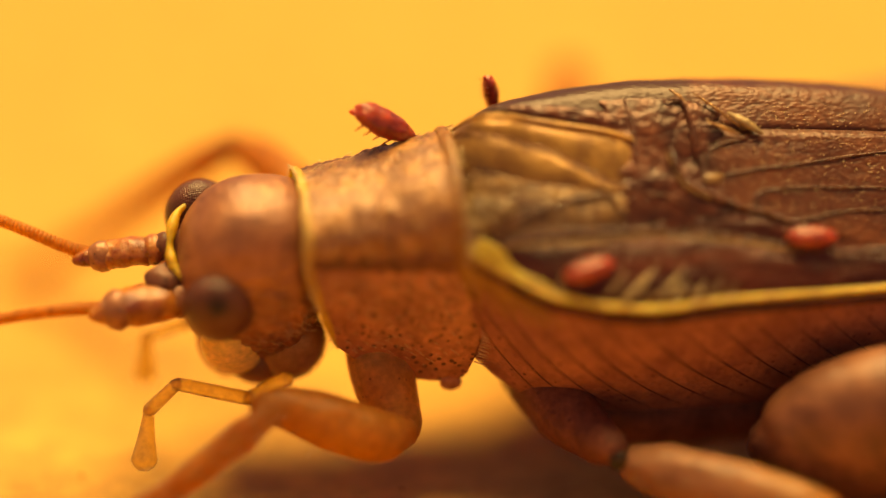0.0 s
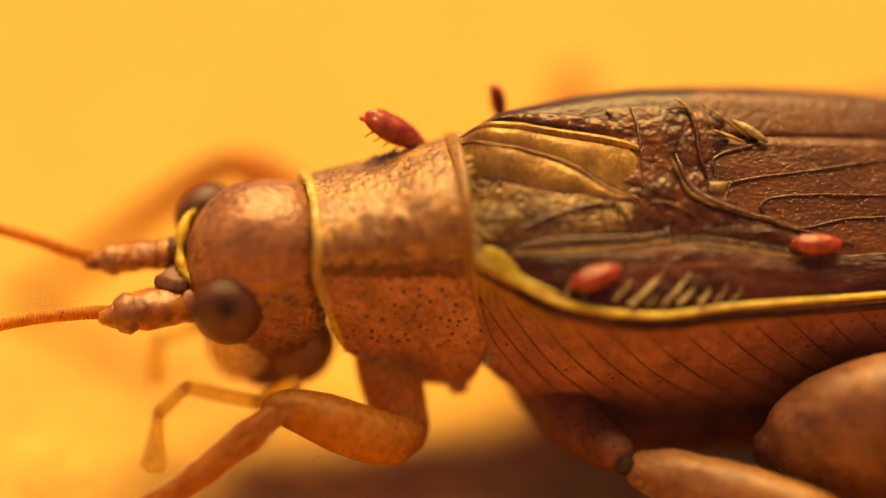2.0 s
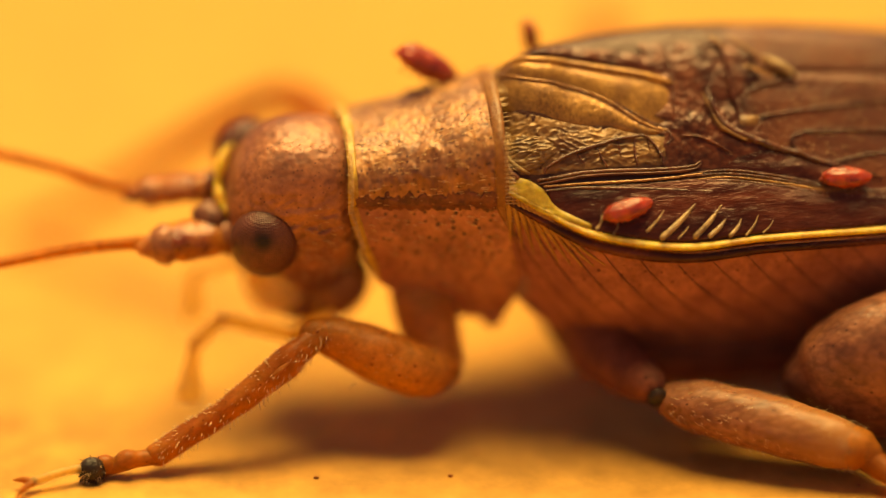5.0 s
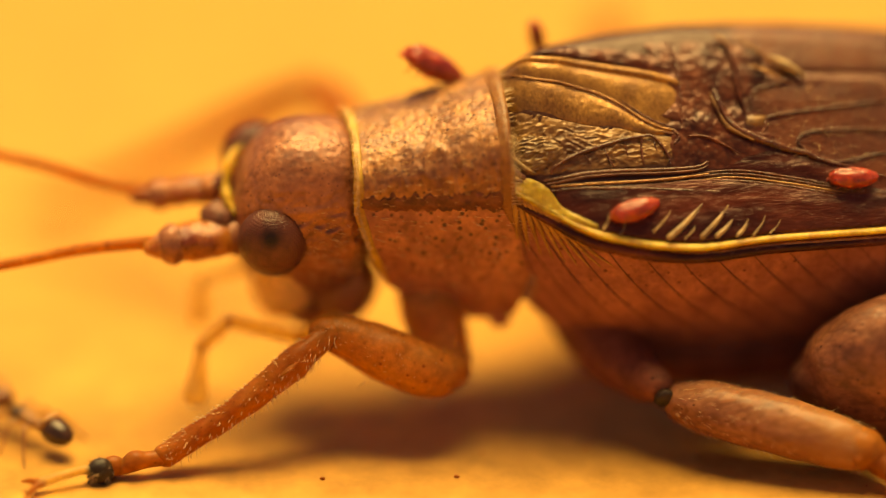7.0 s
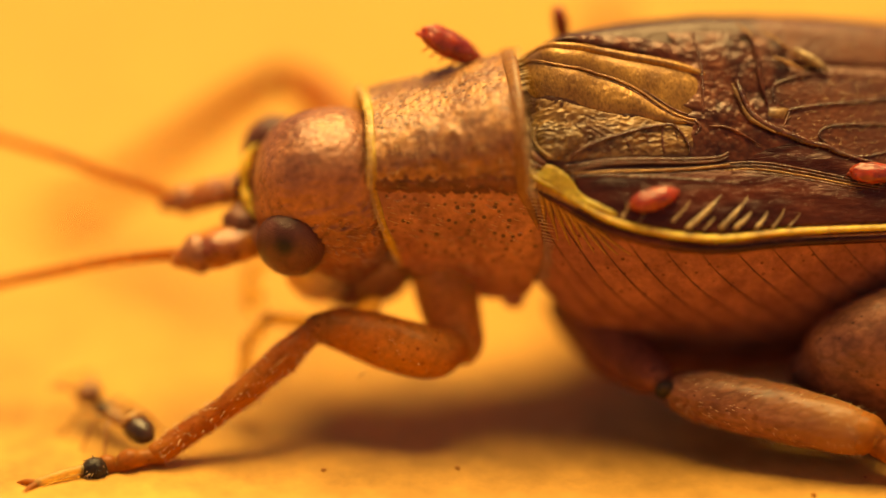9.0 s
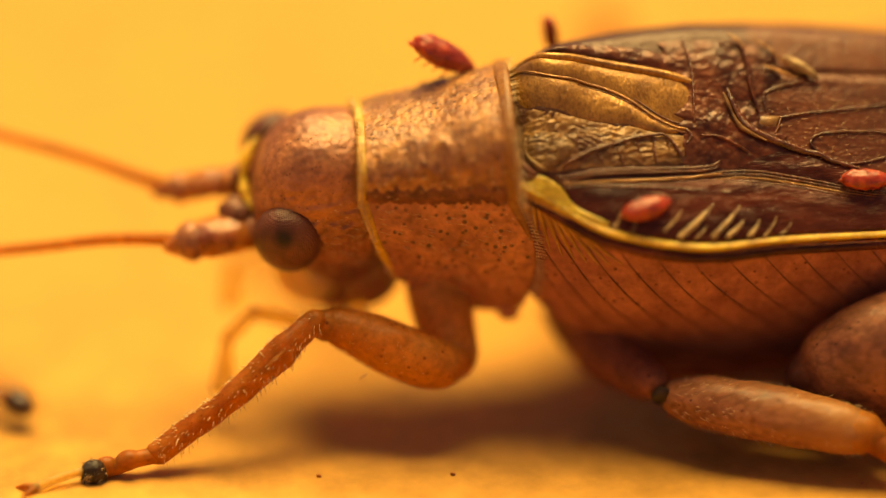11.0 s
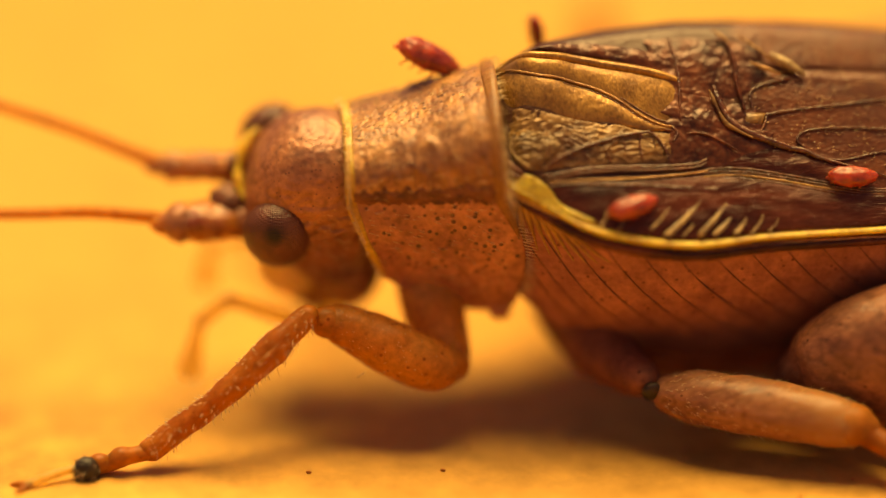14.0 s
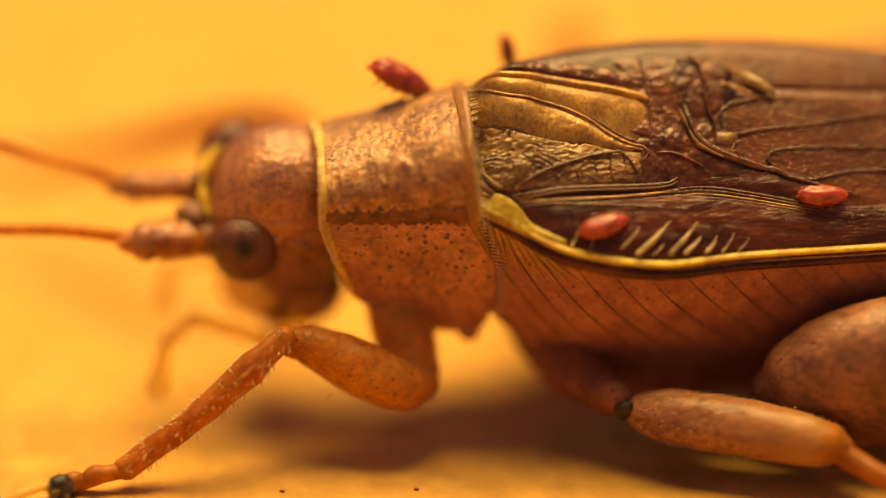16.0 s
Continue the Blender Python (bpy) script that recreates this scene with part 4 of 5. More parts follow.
# ---- legs ----
def limb(name, points, radii, material, label, origin, parent=None, flat=1.0, sides=20, steps=30, fuzz=0, reach=(0.06, 0.16), hair=None):
    origin = Vector(origin)
    bm = tube(points, radii, steps, sides, flat)
    for w in bm.verts:
        c = w.co
        w.co = c + Vector((noise.noise(c * 1.7), noise.noise(c * 1.7 + Vector((9, 0, 0))), noise.noise(c * 1.7 + Vector((0, 9, 0))))) * 0.05 + Vector((0, 0, noise.noise(c * 5))) * 0.012
    ob = part(name, bm, material, parent or cricket, label, origin)
    if fuzz:
        line = spline(points, 60)
        spots = []
        for i in range(fuzz):
            k = rnd.uniform(0.02, 0.98)
            p = line[int(k * 59)]
            d = (line[min(int(k * 59) + 1, 59)] - line[max(int(k * 59) - 1, 0)]).normalized()
            s = d.orthogonal().normalized()
            s.rotate(Matrix.Rotation(rnd.uniform(0, 6.28), 3, d))
            r = curve_at([j / (len(radii) - 1) for j in range(len(radii))], radii, k)
            spots.append((p + s * r * 0.95 - origin, s + d * 0.9, rnd.uniform(*reach), 0.009))
        part("bristles", hairs(spots), hair or HAIR, ob, "fine bristles", kind="stuff")
    return ob


near_femur = limb("front_femur", ((-0.98, -3.25, 0.85), (-1.63, -3.5, 1.12), (-2.64, -3.2, 1.48), (-3.4, -2.95, 1.78), (-3.85, -2.85, 2.0)),
                  (0.45, 0.63, 0.65, 0.53, 0.42), AMBER, "amber translucent front thigh with dark flecks", FEMUR_AT, steps=60, sides=32, fuzz=260, reach=(0.08, 0.2))
part("knee", ball(Vector((-4.0, -2.92, 2.0)) - FEMUR_AT, (0.42, 0.36, 0.40), (0, 20, 0)), AMBER, near_femur, "rounded amber knee")
part("spine", hairs([(Vector((-3.15, -3.72, 1.12)) - FEMUR_AT, (-0.9, -0.3, -0.25), 0.34, 0.02)]), HAIR, near_femur, "single pale spine")
near_tibia = limb("front_tibia", ((-3.82, -2.95, 2.12), (-4.5, -3.3, 1.82), (-5.08, -3.55, 1.5), (-6.21, -3.95, 0.9), (-7.31, -4.25, 0.4), (-8.05, -4.45, 0.08)),
                  (0.27, 0.30, 0.38, 0.34, 0.30, 0.30, 0.28), RUST, "rusty-orange front shank with a pale hearing spot", TIBIA_AT, steps=70, sides=32, fuzz=520, reach=(0.1, 0.25), hair=HAIR)
part("hearing_spot", tube([Vector(q) - TIBIA_AT for q in ((-4.72, -3.66, 1.92), (-5.0, -3.77, 1.78), (-5.3, -3.87, 1.6))], (0.06, 0.10, 0.05), 14, 10, flat=0.5), AMBER, near_tibia, "pale oval hearing membrane")
T = lambda *q: Vector(q) - TIBIA_AT
part("tarsus", tube([T(-8.05, -4.5, 0.10), T(-8.45, -4.53, 0.10), T(-8.7, -4.55, 0.12), T(-8.95, -4.55, 0.0), T(-9.25, -4.54, -0.02)], (0.2, 0.2, 0.25, 0.2, 0.22), 24, 14), RUST, near_tibia, "short jointed orange foot")
part("foot_knuckle", ball(T(-8.78, -4.56, 0.14), (0.21, 0.2, 0.17)), RUST, near_tibia)
part("foot_joint", ball(T(-9.24, -4.54, 0.02), (0.30, 0.24, 0.25), (0, -12, 0)), RUST, near_tibia, "swollen orange foot joint")
part("foot_pad", ball(T(-9.52, -4.68, 0.03), (0.32, 0.28, 0.34), (0, -14, 0)), BLACK, near_tibia, "black bristly foot pad")
part("claw_joint", tube([T(-9.55, -4.65, 0.12), T(-10.2, -4.8, 0.17), T(-10.9, -5.0, 0.15)], (0.11, 0.105, 0.12), 14, 10), PALE, near_tibia, "slim amber claw joint")
for k in (1, -1):
    part("claw", tube([T(-10.85, -5.0, 0.15), T(-11.12, -5.06 + 0.14 * k, 0.17), T(-11.36, -5.12 + 0.34 * k, 0.06)], (0.085, 0.075, 0.02), 12, 8), AMBER, near_tibia, "small curved amber claw")
for material, count, label in ((BLACK, 110, "stiff dark pad bristles"), (HAIR, 70, "shining pale pad bristles")):
    spots = []
    for i in range(count):
        d = Vector((rnd.uniform(-1, 0.5), rnd.uniform(-1, 0.1), rnd.uniform(-0.9, 0.5))).normalized()
        spots.append((T(-9.52 + 0.31 * d.x, -4.68 + 0.27 * d.y, 0.03 + 0.33 * d.z), d + Vector((-0.7, 0, -0.4)), rnd.uniform(0.08, 0.17), 0.011))
    part("bristles", hairs(spots), material, near_tibia, label, kind="stuff")

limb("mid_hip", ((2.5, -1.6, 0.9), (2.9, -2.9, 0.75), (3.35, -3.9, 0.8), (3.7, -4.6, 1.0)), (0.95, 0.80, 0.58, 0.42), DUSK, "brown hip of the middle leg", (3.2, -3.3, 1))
MID_AT = Vector((3.72, -4.75, 1.1))
mid_femur = limb("mid_femur", ((4.15, -4.95, 0.80), (4.7, -5.24, 0.78), (5.5, -5.65, 0.76), (6.5, -6.15, 0.72), (7.6, -6.74, 0.66), (8.2, -7.08, 0.62)),
                 (0.46, 0.62, 0.68, 0.68, 0.62, 0.48), MIDTAN, "pale brown thick middle thigh", MID_AT, steps=60, sides=32, fuzz=320, reach=(0.08, 0.2))
part("knee", tube([Vector(q) - MID_AT for q in ((7.35, -6.62, 0.7), (7.8, -6.87, 0.67), (8.2, -7.08, 0.63), (8.4, -7.2, 0.58))], (0.30, 0.50, 0.50, 0.36), 16, 18), AMBER, mid_femur, "pale orange knee")
part("joint_spot", ball(Vector((3.78, -5.02, 0.98)) - MID_AT, (0.24, 0.16, 0.26), (0, 25, 0)), BLACK, mid_femur, "black spot at the joint")
part("mid_tibia", tube([Vector(q) - MID_AT for q in ((8.2, -7.08, 0.6), (8.6, -7.5, 0.42), (9.4, -8.4, 0.35), (11, -9.6, 0.5))], (0.36, 0.30, 0.24, 0.17), 20, 14), RUST, mid_femur, "rusty middle shank")
hind = limb("hind_femur", ((7.4, -4.7, 0.62), (8.1, -4.8, 0.92), (9.4, -4.95, 1.25), (11.5, -5.2, 1.65), (15, -5.5, 2.1), (19, -5.8, 2.9), (22, -6, 3.4)),
            (0.62, 1.12, 1.42, 1.46, 1.1, 0.6, 0.4), TAN, "stout pale brown jumping thigh", (10, -5, 1.8), flat=1.34, sides=36, steps=50, fuzz=900)
limb("hind_tibia", ((22, -6, 3.4), (19, -6.6, 1.5), (15.5, -7.2, 0.1)), (0.35, 0.28, 0.2), RUST, "thin hind shank", (19, -6.6, 1.5))
limb("hind_femur", ((7.4, 4.0, 1.5), (9.4, 4.3, 1.8), (11.5, 4.6, 2.0), (15, 5.0, 2.4), (22, 5.6, 3.4)), (0.75, 1.4, 1.5, 1.1, 0.45), TAN, "stout pale brown jumping thigh", (10, 4.4, 1.8), flat=0.72)
limb("hind_tibia", ((22, 5.6, 3.4), (19, 6.6, 0.2), (15.5, 7.4, -3.9)), (0.35, 0.28, 0.2), RUST, "thin hind shank", (19, 6.2, 1.5))
limb("mid_femur", ((3.6, 2.2, 1.4), (4.2, 5.2, 1.9), (4.8, 8.4, 1.9)), (0.5, 0.62, 0.5), AMBER, "amber middle thigh", (3.8, 4.4, 2.4))
limb("mid_tibia", ((4.8, 8.4, 1.9), (5.2, 9.6, -1.4), (5.6, 10.5, -4.5)), (0.34, 0.27, 0.2), RUST, "rusty middle shank", (4.6, 7.8, 1.6))
far_tibia = limb("front_tibia", ((-4.4, 5.06, 2.99), (-5.5, 5.6, 1.95), (-7.4, 6.55, -0.2), (-9.6, 7.65, -2.6), (-10.28, 8.02, -3.3), (-11.2, 8.2, -3.55)), (0.30, 0.38, 0.32, 0.26, 0.2), RUST, "rusty-orange front shank", FAR_TIBIA_AT)
far_femur = limb("front_femur", ((-4.4, 5.06, 2.99), (-3.6, 4.0, 3.3), (-2.8, 2.7, 3.4), (-2.29, 1.84, 3.2)), (0.33, 0.5, 0.55, 0.5), AMBER, "amber front thigh", FAR_FEMUR_AT)


# ---- mites ----
def make_mite(scale, label):
    """A plump mite: rounded body, eight short legs. Its nose points along -x, its belly rests at z = 0."""
    thing = new("mite")
    tagged(thing, label, "mite", "red mites on the cricket")
    k = scale

    def pear(p):
        p.y *= 1 - 0.18 * p.x
        p.z *= 1 - 0.12 * p.x
        # soft lumps, and a crease across the shoulders
        p *= 1 + 0.10 * noise.noise(p * 2.2) - 0.07 * math.exp(-((p.x + 0.35) / 0.12) ** 2)
        return p

    part("body", ball((0, 0, 0.26 * k), (0.64 * k, 0.28 * k, 0.24 * k), (0, 0, 0), 48, 32, pear), MITE, thing, "shiny plump red body")
    part("snout", tube([(-0.5 * k, 0, 0.2 * k), (-0.66 * k, 0, 0.12 * k)], (0.09 * k, 0.05 * k), 6, 8), MITE, thing)
    for side in (-1, 1):
        for i in range(4):
            x = (-0.38 + 0.2 * i) * k
            part("leg", tube([(x, side * 0.2 * k, 0.14 * k), (x - 0.05 * k, side * 0.25 * k, 0.1 * k), (x - 0.08 * k, side * 0.27 * k, 0.0)], (0.022 * k, 0.016 * k, 0.01 * k), 10, 6), MITE, thing)
    # its true length is 2.6 mm
    for ob in thing.children:
        ob.data.transform(Matrix.Translation((0.88 * MM, 0, 0)) @ Matrix.Scale(1.18, 4) @ Matrix.Translation((-0.88 * MM, 0, 0)))
    return thing


def world_point(p):
    return BODY @ Vector(p)


def seat(place, up, nose):
    """A pose at a place of the cricket's body: its up and where the nose points."""
    up, nose = (BODY.to_3x3() @ Vector(up)).normalized(), (BODY.to_3x3() @ Vector(nose))
    x = -(nose - up * nose.dot(up)).normalized()
    y = up.cross(x)
    m = Matrix((x, y, up)).transposed().to_4x4()
    m.translation = world_point(place) * MM
    return m


MITES = []
for place, up, nose, size, rows, label in (
        (on_back(3.51, -2.68, -0.05), (0.05, -0.55, 0.85), (-1, -0.1, -0.25), 0.78, "wing", "shiny red mite clinging to the dark wing field"),
        (on_back(8.76, -2.36, -0.04), (0.05, -0.5, 0.85), (-1, 0.0, 0.15), 0.77, "wing", "shiny red mite clinging to the rear of the wing"),
        ((-0.78, 1.47, 6.08), (0.5, -0.3, 0.8), (-0.8, 0.1, 0.55), 1.06, "pronotum", "plump shiny red mite reared up on the neck shield"),
        ((1.65, 2.1, 6.2), (0.9, 0.2, 0.1), (-0.1, 0.1, 1.0), 0.66, "wing", "small red mite standing upright on the wing")):
    mite = make_mite(size, label)
    base = seat(place, up, nose)
    mite.matrix_world = base
    MITES.append((mite, base, rows))


# ---- ant ----
def make_ant():
    """A tiny ant, its head along -x, feet at z = 0."""
    thing = new("ant")
    tagged(thing, "tiny dark ant with pale legs walking on the yellow sheet", "ant")
    part("gaster", ball((0.84, 0, 0.55), (0.42, 0.27, 0.26), (0, 6, 0)), ANTDARK, thing, "dark shiny rear body")
    part("gaster_band", tube([(0.62, -0.26, 0.60), (0.70, -0.14, 0.78), (0.70, 0.14, 0.78), (0.62, 0.26, 0.60)], (0.05, 0.08, 0.08, 0.05), 16, 8), ANTPALE, thing, "pale band")
    part("waist", tube([(0.48, 0, 0.46), (0.34, 0, 0.52), (0.2, 0, 0.46)], (0.06, 0.10, 0.06), 12, 10), ANTPALE, thing)
    part("thorax", tube([(-0.12, 0, 0.52), (-0.28, 0, 0.54), (-0.48, 0, 0.56)], (0.14, 0.2, 0.13), 14, 12), ANTDARK, thing)
    part("rear_thorax", tube([(0.24, 0, 0.48), (0.08, 0, 0.53), (-0.12, 0, 0.55)], (0.10, 0.14, 0.15), 14, 12), ANTPALE, thing, "pale brown rear of the thorax")
    part("head", ball((-0.84, 0, 0.70), (0.31, 0.27, 0.24), (0, -20, 0)), ANTHEAD, thing, "orange-brown head")
    for side in (-1, 1):
        part("antenna", tube([(-0.95, side * 0.1, 0.72), (-1.15, side * 0.38, 0.85), (-1.5, side * 0.46, 0.75), (-1.8, side * 0.26, 0.6), (-1.95, side * 0.08, 0.52)], (0.045, 0.042, 0.045, 0.05), 20, 6), ANTPALE, thing, "pale elbowed feeler")
        for i, (x, fx) in enumerate(((-0.28, -0.75), (-0.05, 0.0), (0.12, 0.72))):
            part("leg", tube([(x, side * 0.1, 0.48), (x + (fx - x) * 0.4, side * 0.42, 0.62), (x + (fx - x) * 0.8, side * 0.68, 0.25), (fx * 1.15, side * 0.85, 0.0)], (0.045, 0.045, 0.035, 0.02), 18, 6), ANTPALE, thing, "thin pale leg")
    # its true length is 2.6 mm
    for ob in thing.children:
        ob.data.transform(Matrix.Translation((0.88 * MM, 0, 0)) @ Matrix.Scale(1.18, 4) @ Matrix.Translation((-0.88 * MM, 0, 0)))
    return thing


ant = make_ant()

# ---- specks on the sheet ----
bm = bmesh.new()
for i in range(46):
    x, y, r = rnd.uniform(-12, 12), rnd.uniform(-9, 9), rnd.uniform(0.02, 0.05)
    tube([(x, y, GROUND_Z + 0.03), (x + r * 1.5, y + r * rnd.uniform(-1, 1), GROUND_Z + 0.03)], (r, r * 0.8), 4, 6, bm=bm)
grit = new("grit", finish("grit", bm, RUST))
tagged(grit, "scattered tiny brown grains on the yellow sheet", "grit", kind="stuff")


# ---- what moves ----
def P(x, y, z, rx=0, ry=0, rz=0):
    """A pose given in millimetres and degrees."""
    return pose(x * MM, y * MM, z * MM, rx, ry, rz)


VIEW = TILT.to_3x3() @ Vector((0, -0.766, 0.643))  # from the cricket towards the camera


def motions():
    WING_ROWS = [
        (0, P(4.559, -1.247, 5.958, 0, -0.0009113, 0.0007722)), (0.5, P(4.559, -1.247, 5.958, 0, -0.00166, 0.001406)),
        (1, P(4.559, -1.247, 5.958, 0, 0, 0)), (1.5, P(4.559, -1.247, 5.958, 0, -0.0007292, 0.0006179)),
        (2, P(4.559, -1.247, 5.958, 0, 0, 0)), (2.5, P(4.559, -1.247, 5.958, 0, 0, 0)),
        (3, P(4.559, -1.247, 5.958, 0, 0, 0)), (3.5, P(4.559, -1.247, 5.958, 0, 0, 0)),
        (4, P(4.559, -1.247, 5.958, 0, 0, 0)), (4.5, P(4.559, -1.247, 5.958, 0, 0, 0)),
        (7, P(4.559, -1.247, 5.958, 0, 0.002076, -0.001759)), (7.5, P(4.559, -1.247, 5.958, 0, 0.003157, -0.002675)),
        (8, P(4.874, -1.853, 6.392, 0.1767, 1.356, -1.145)), (8.5, P(4.906, -1.734, 6.352, 0.1591, 1.211, -1.023)),
        (9, P(4.963, -1.733, 6.375, 0.1656, 1.263, -1.067)), (9.5, P(4.951, -1.731, 6.364, 0.1518, 1.151, -0.9724)),
        (12, P(4.842, -1.591, 6.116, 0.09493, 0.7018, -0.5937)), (12.5, P(4.867, -1.598, 6.121, 0.1108, 0.8245, -0.6973)),
        (13, P(4.82, -1.652, 6.145, 0.07722, 0.5666, -0.4795)), (13.5, P(4.759, -1.633, 6.135, 0.06498, 0.4744, -0.4015)),
        (14, P(4.789, -1.572, 6.086, 0.0619, 0.4513, -0.382)), (14.5, P(4.773, -1.437, 5.976, 0.05419, 0.3939, -0.3335)),
        (15, P(4.734, -1.463, 5.995, 0.06072, 0.4425, -0.3746)), (15.5, P(4.769, -1.426, 5.929, 0.04905, 0.3558, -0.3012)),
        (16, P(4.752, -1.439, 5.972, 0.05088, 0.3693, -0.3127))]
    PRONOTUM_ROWS = [
        (0, P(-1.548, -0.6812, 4.004, -0.616, 0.1609, 0.4127)), (0.5, P(-1.53, -0.6819, 4.019, -0.2933, -0.11, 0.08405)),
        (1, P(-1.515, -0.6615, 4.039, -0.8915, 0.3964, 0.06102)), (1.5, P(-1.523, -0.6602, 4.037, -0.1103, 0.2182, 0.2991)),
        (2, P(-1.528, -0.6432, 4.023, -0.1503, 0.2455, 0.03218)), (2.5, P(-1.55, -0.6507, 4.02, 0.2154, 0.2592, -0.09102)),
        (3, P(-1.532, -0.6532, 4.013, -0.04902, 0.05434, 0.009593)), (3.5, P(-1.519, -0.6549, 4.035, 0, 0, 0)),
        (4, P(-1.512, -0.6367, 4.029, -0.21, -0.04534, -0.1399)), (4.5, P(-1.522, -0.6415, 4.044, -0.1046, -0.1762, -0.2252)),
        (7, P(-1.515, -0.656, 4.021, -0.4902, -0.9199, -0.6205)), (7.5, P(-1.522, -0.6216, 4.051, -0.03469, -1.251, -0.7973)),
        (8, P(-1.315, -1.06, 4.866, 1.817, -0.02503, -3.195)), (8.5, P(-1.312, -1.008, 4.703, 1.201, -1.558, -2.683)),
        (9, P(-1.246, -1.039, 4.669, 1.633, -1.346, -2.31)), (9.5, P(-1.264, -1.065, 4.587, 1.151, -1.824, -1.957)),
        (12, P(-1.301, -0.8684, 4.368, 0.09638, -2.685, -4.201)), (12.5, P(-1.304, -0.9453, 4.37, -1.909, -2.591, -3.239)),
        (13, P(-1.332, -0.9765, 4.315, 0.9019, -3.459, -3.351)), (13.5, P(-1.368, -0.9812, 4.274, 0.04056, -3.779, -2.81)),
        (14, P(-1.322, -0.9134, 4.237, 0.4647, -3.807, -3.349)), (14.5, P(-1.333, -0.7846, 4.136, -0.05007, -3.017, -2.307)),
        (15, P(-1.362, -0.8095, 4.12, -0.2308, -2.451, -2.281)), (15.5, P(-1.352, -0.7874, 4.05, -0.08672, -2.1, -2.28)),
        (16, P(-1.368, -0.8126, 4.098, -0.2029, -2.314, -2.27))]
    HEAD_ROWS = [
        (0, P(-6.039, -0.3152, 4.147, 0.7948, 0.4438, 1.17)), (0.5, P(-6.051, -0.2952, 4.153, 0.1106, 0.5219, 0.7462)),
        (1, P(-6.024, -0.2762, 4.19, 0.687, -0.3437, 0.3995)), (1.5, P(-6.031, -0.2797, 4.202, 0.5104, 0.1949, 0.777)),
        (2, P(-6.044, -0.2666, 4.194, 0.2315, 0.294, 0.5416)), (2.5, P(-6.081, -0.2689, 4.197, 0.3418, 0.4147, 0.2385)),
        (3, P(-6.026, -0.2522, 4.197, 0.302, 0.2301, 0.0785)), (3.5, P(-6.012, -0.2658, 4.191, 0, 0, 0)),
        (4, P(-6.012, -0.2463, 4.201, -0.002331, 0.02269, 0.02592)), (4.5, P(-6.019, -0.2423, 4.212, 0.248, 0.2504, -0.3797)),
        (7, P(-5.961, -0.2099, 4.18, -3.244, 1.107, -0.6154)), (7.5, P(-6.004, -0.1733, 4.221, -2.328, 0.1623, -1.56)),
        (8, P(-5.718, -0.4704, 4.643, 4.913, -4.065, -5.981)), (8.5, P(-5.723, -0.766, 3.992, 4.168, -15.73, -6.381)),
        (9, P(-5.611, -0.6627, 4.153, 4.416, -11.68, -5.144)), (9.5, P(-5.655, -0.602, 4.205, 4.146, -10.7, -2.886)),
        (12, P(-5.387, -0.0038, 4.117, 1.675, -1.412, -5.415)), (12.5, P(-5.394, -0.102, 4.091, 2.915, -1.994, -6.876)),
        (13, P(-5.425, -0.1698, 4.195, 7.302, 2.657, -8.954)), (13.5, P(-5.436, -0.126, 4.175, 6.673, 2.868, -8.214)),
        (14, P(-5.362, 0.0687, 4.159, 5.601, 3.343, -6.438)), (14.5, P(-5.436, 0.3209, 4.044, 1.47, 6.051, -3.262)),
        (15, P(-5.542, 0.3288, 4.072, 3.964, 4.307, -2.086)), (15.5, P(-5.516, 0.3618, 3.988, 3.425, 4.724, -1.942)),
        (16, P(-5.538, 0.3233, 4.022, 3.319, 5.208, -1.708))]
    FEMUR_ROWS = [
        (0, P(-2.813, -3.101, 1.149, -0.844, -3.633, 1.414)), (0.5, P(-2.817, -3.081, 1.18, -1.078, -4.068, 1.014)),
        (1, P(-2.822, -3.059, 1.201, -1.021, -3.9, 0.5686)), (1.5, P(-2.762, -3.058, 1.178, 2.247, -1.174, 2.596)),
        (2, P(-2.801, -3.049, 1.208, 0.942, -2.329, 0.4255)), (2.5, P(-2.802, -3.03, 1.224, 0.8582, -0.5344, -0.06725)),
        (3, P(-2.775, -3.044, 1.23, -0.003693, -0.3022, 0.1276)), (3.5, P(-2.748, -3.047, 1.217, 0, 0, 0)),
        (4, P(-2.749, -3.034, 1.244, -0.3061, 0.2863, -0.1415)), (4.5, P(-2.76, -3.033, 1.244, -0.2906, 0.1732, -0.2174)),
        (7, P(-2.677, -3.027, 1.261, -0.8567, 0.3669, -2.069)), (7.5, P(-2.737, -3.001, 1.272, -0.9622, -1.965, -0.05871)),
        (8, P(-2.838, -3.037, 1.427, 0.3384, -11.84, 1.246)), (8.5, P(-2.745, -3.048, 1.447, 0.8923, -12.82, -4.393)),
        (9, P(-2.706, -3.053, 1.436, -0.8083, -11.12, -3.889)), (9.5, P(-2.722, -3.072, 1.392, -1.114, -10.38, -4.959)),
        (12, P(-2.422, -3.002, 1.442, 0.2365, 2.252, -2.26)), (12.5, P(-2.441, -3.018, 1.412, 0.1734, 1.819, -1.799)),
        (13, P(-2.396, -3.06, 1.371, 0.1737, 1.848, -1.812)), (13.5, P(-2.397, -3.084, 1.349, 0.2216, 2.289, -2.22)),
        (14, P(-2.354, -3.066, 1.351, 0.3055, 2.705, -2.62)), (14.5, P(-2.471, -3.046, 1.323, 0.1864, 1.61, -1.535)),
        (15, P(-2.505, -3.03, 1.31, 0.2539, 2.118, -1.892)), (15.5, P(-2.469, -3.052, 1.296, 0.2926, 2.623, -2.294)),
        (16, P(-2.463, -3.053, 1.296, 0.2913, 2.626, -2.291))]
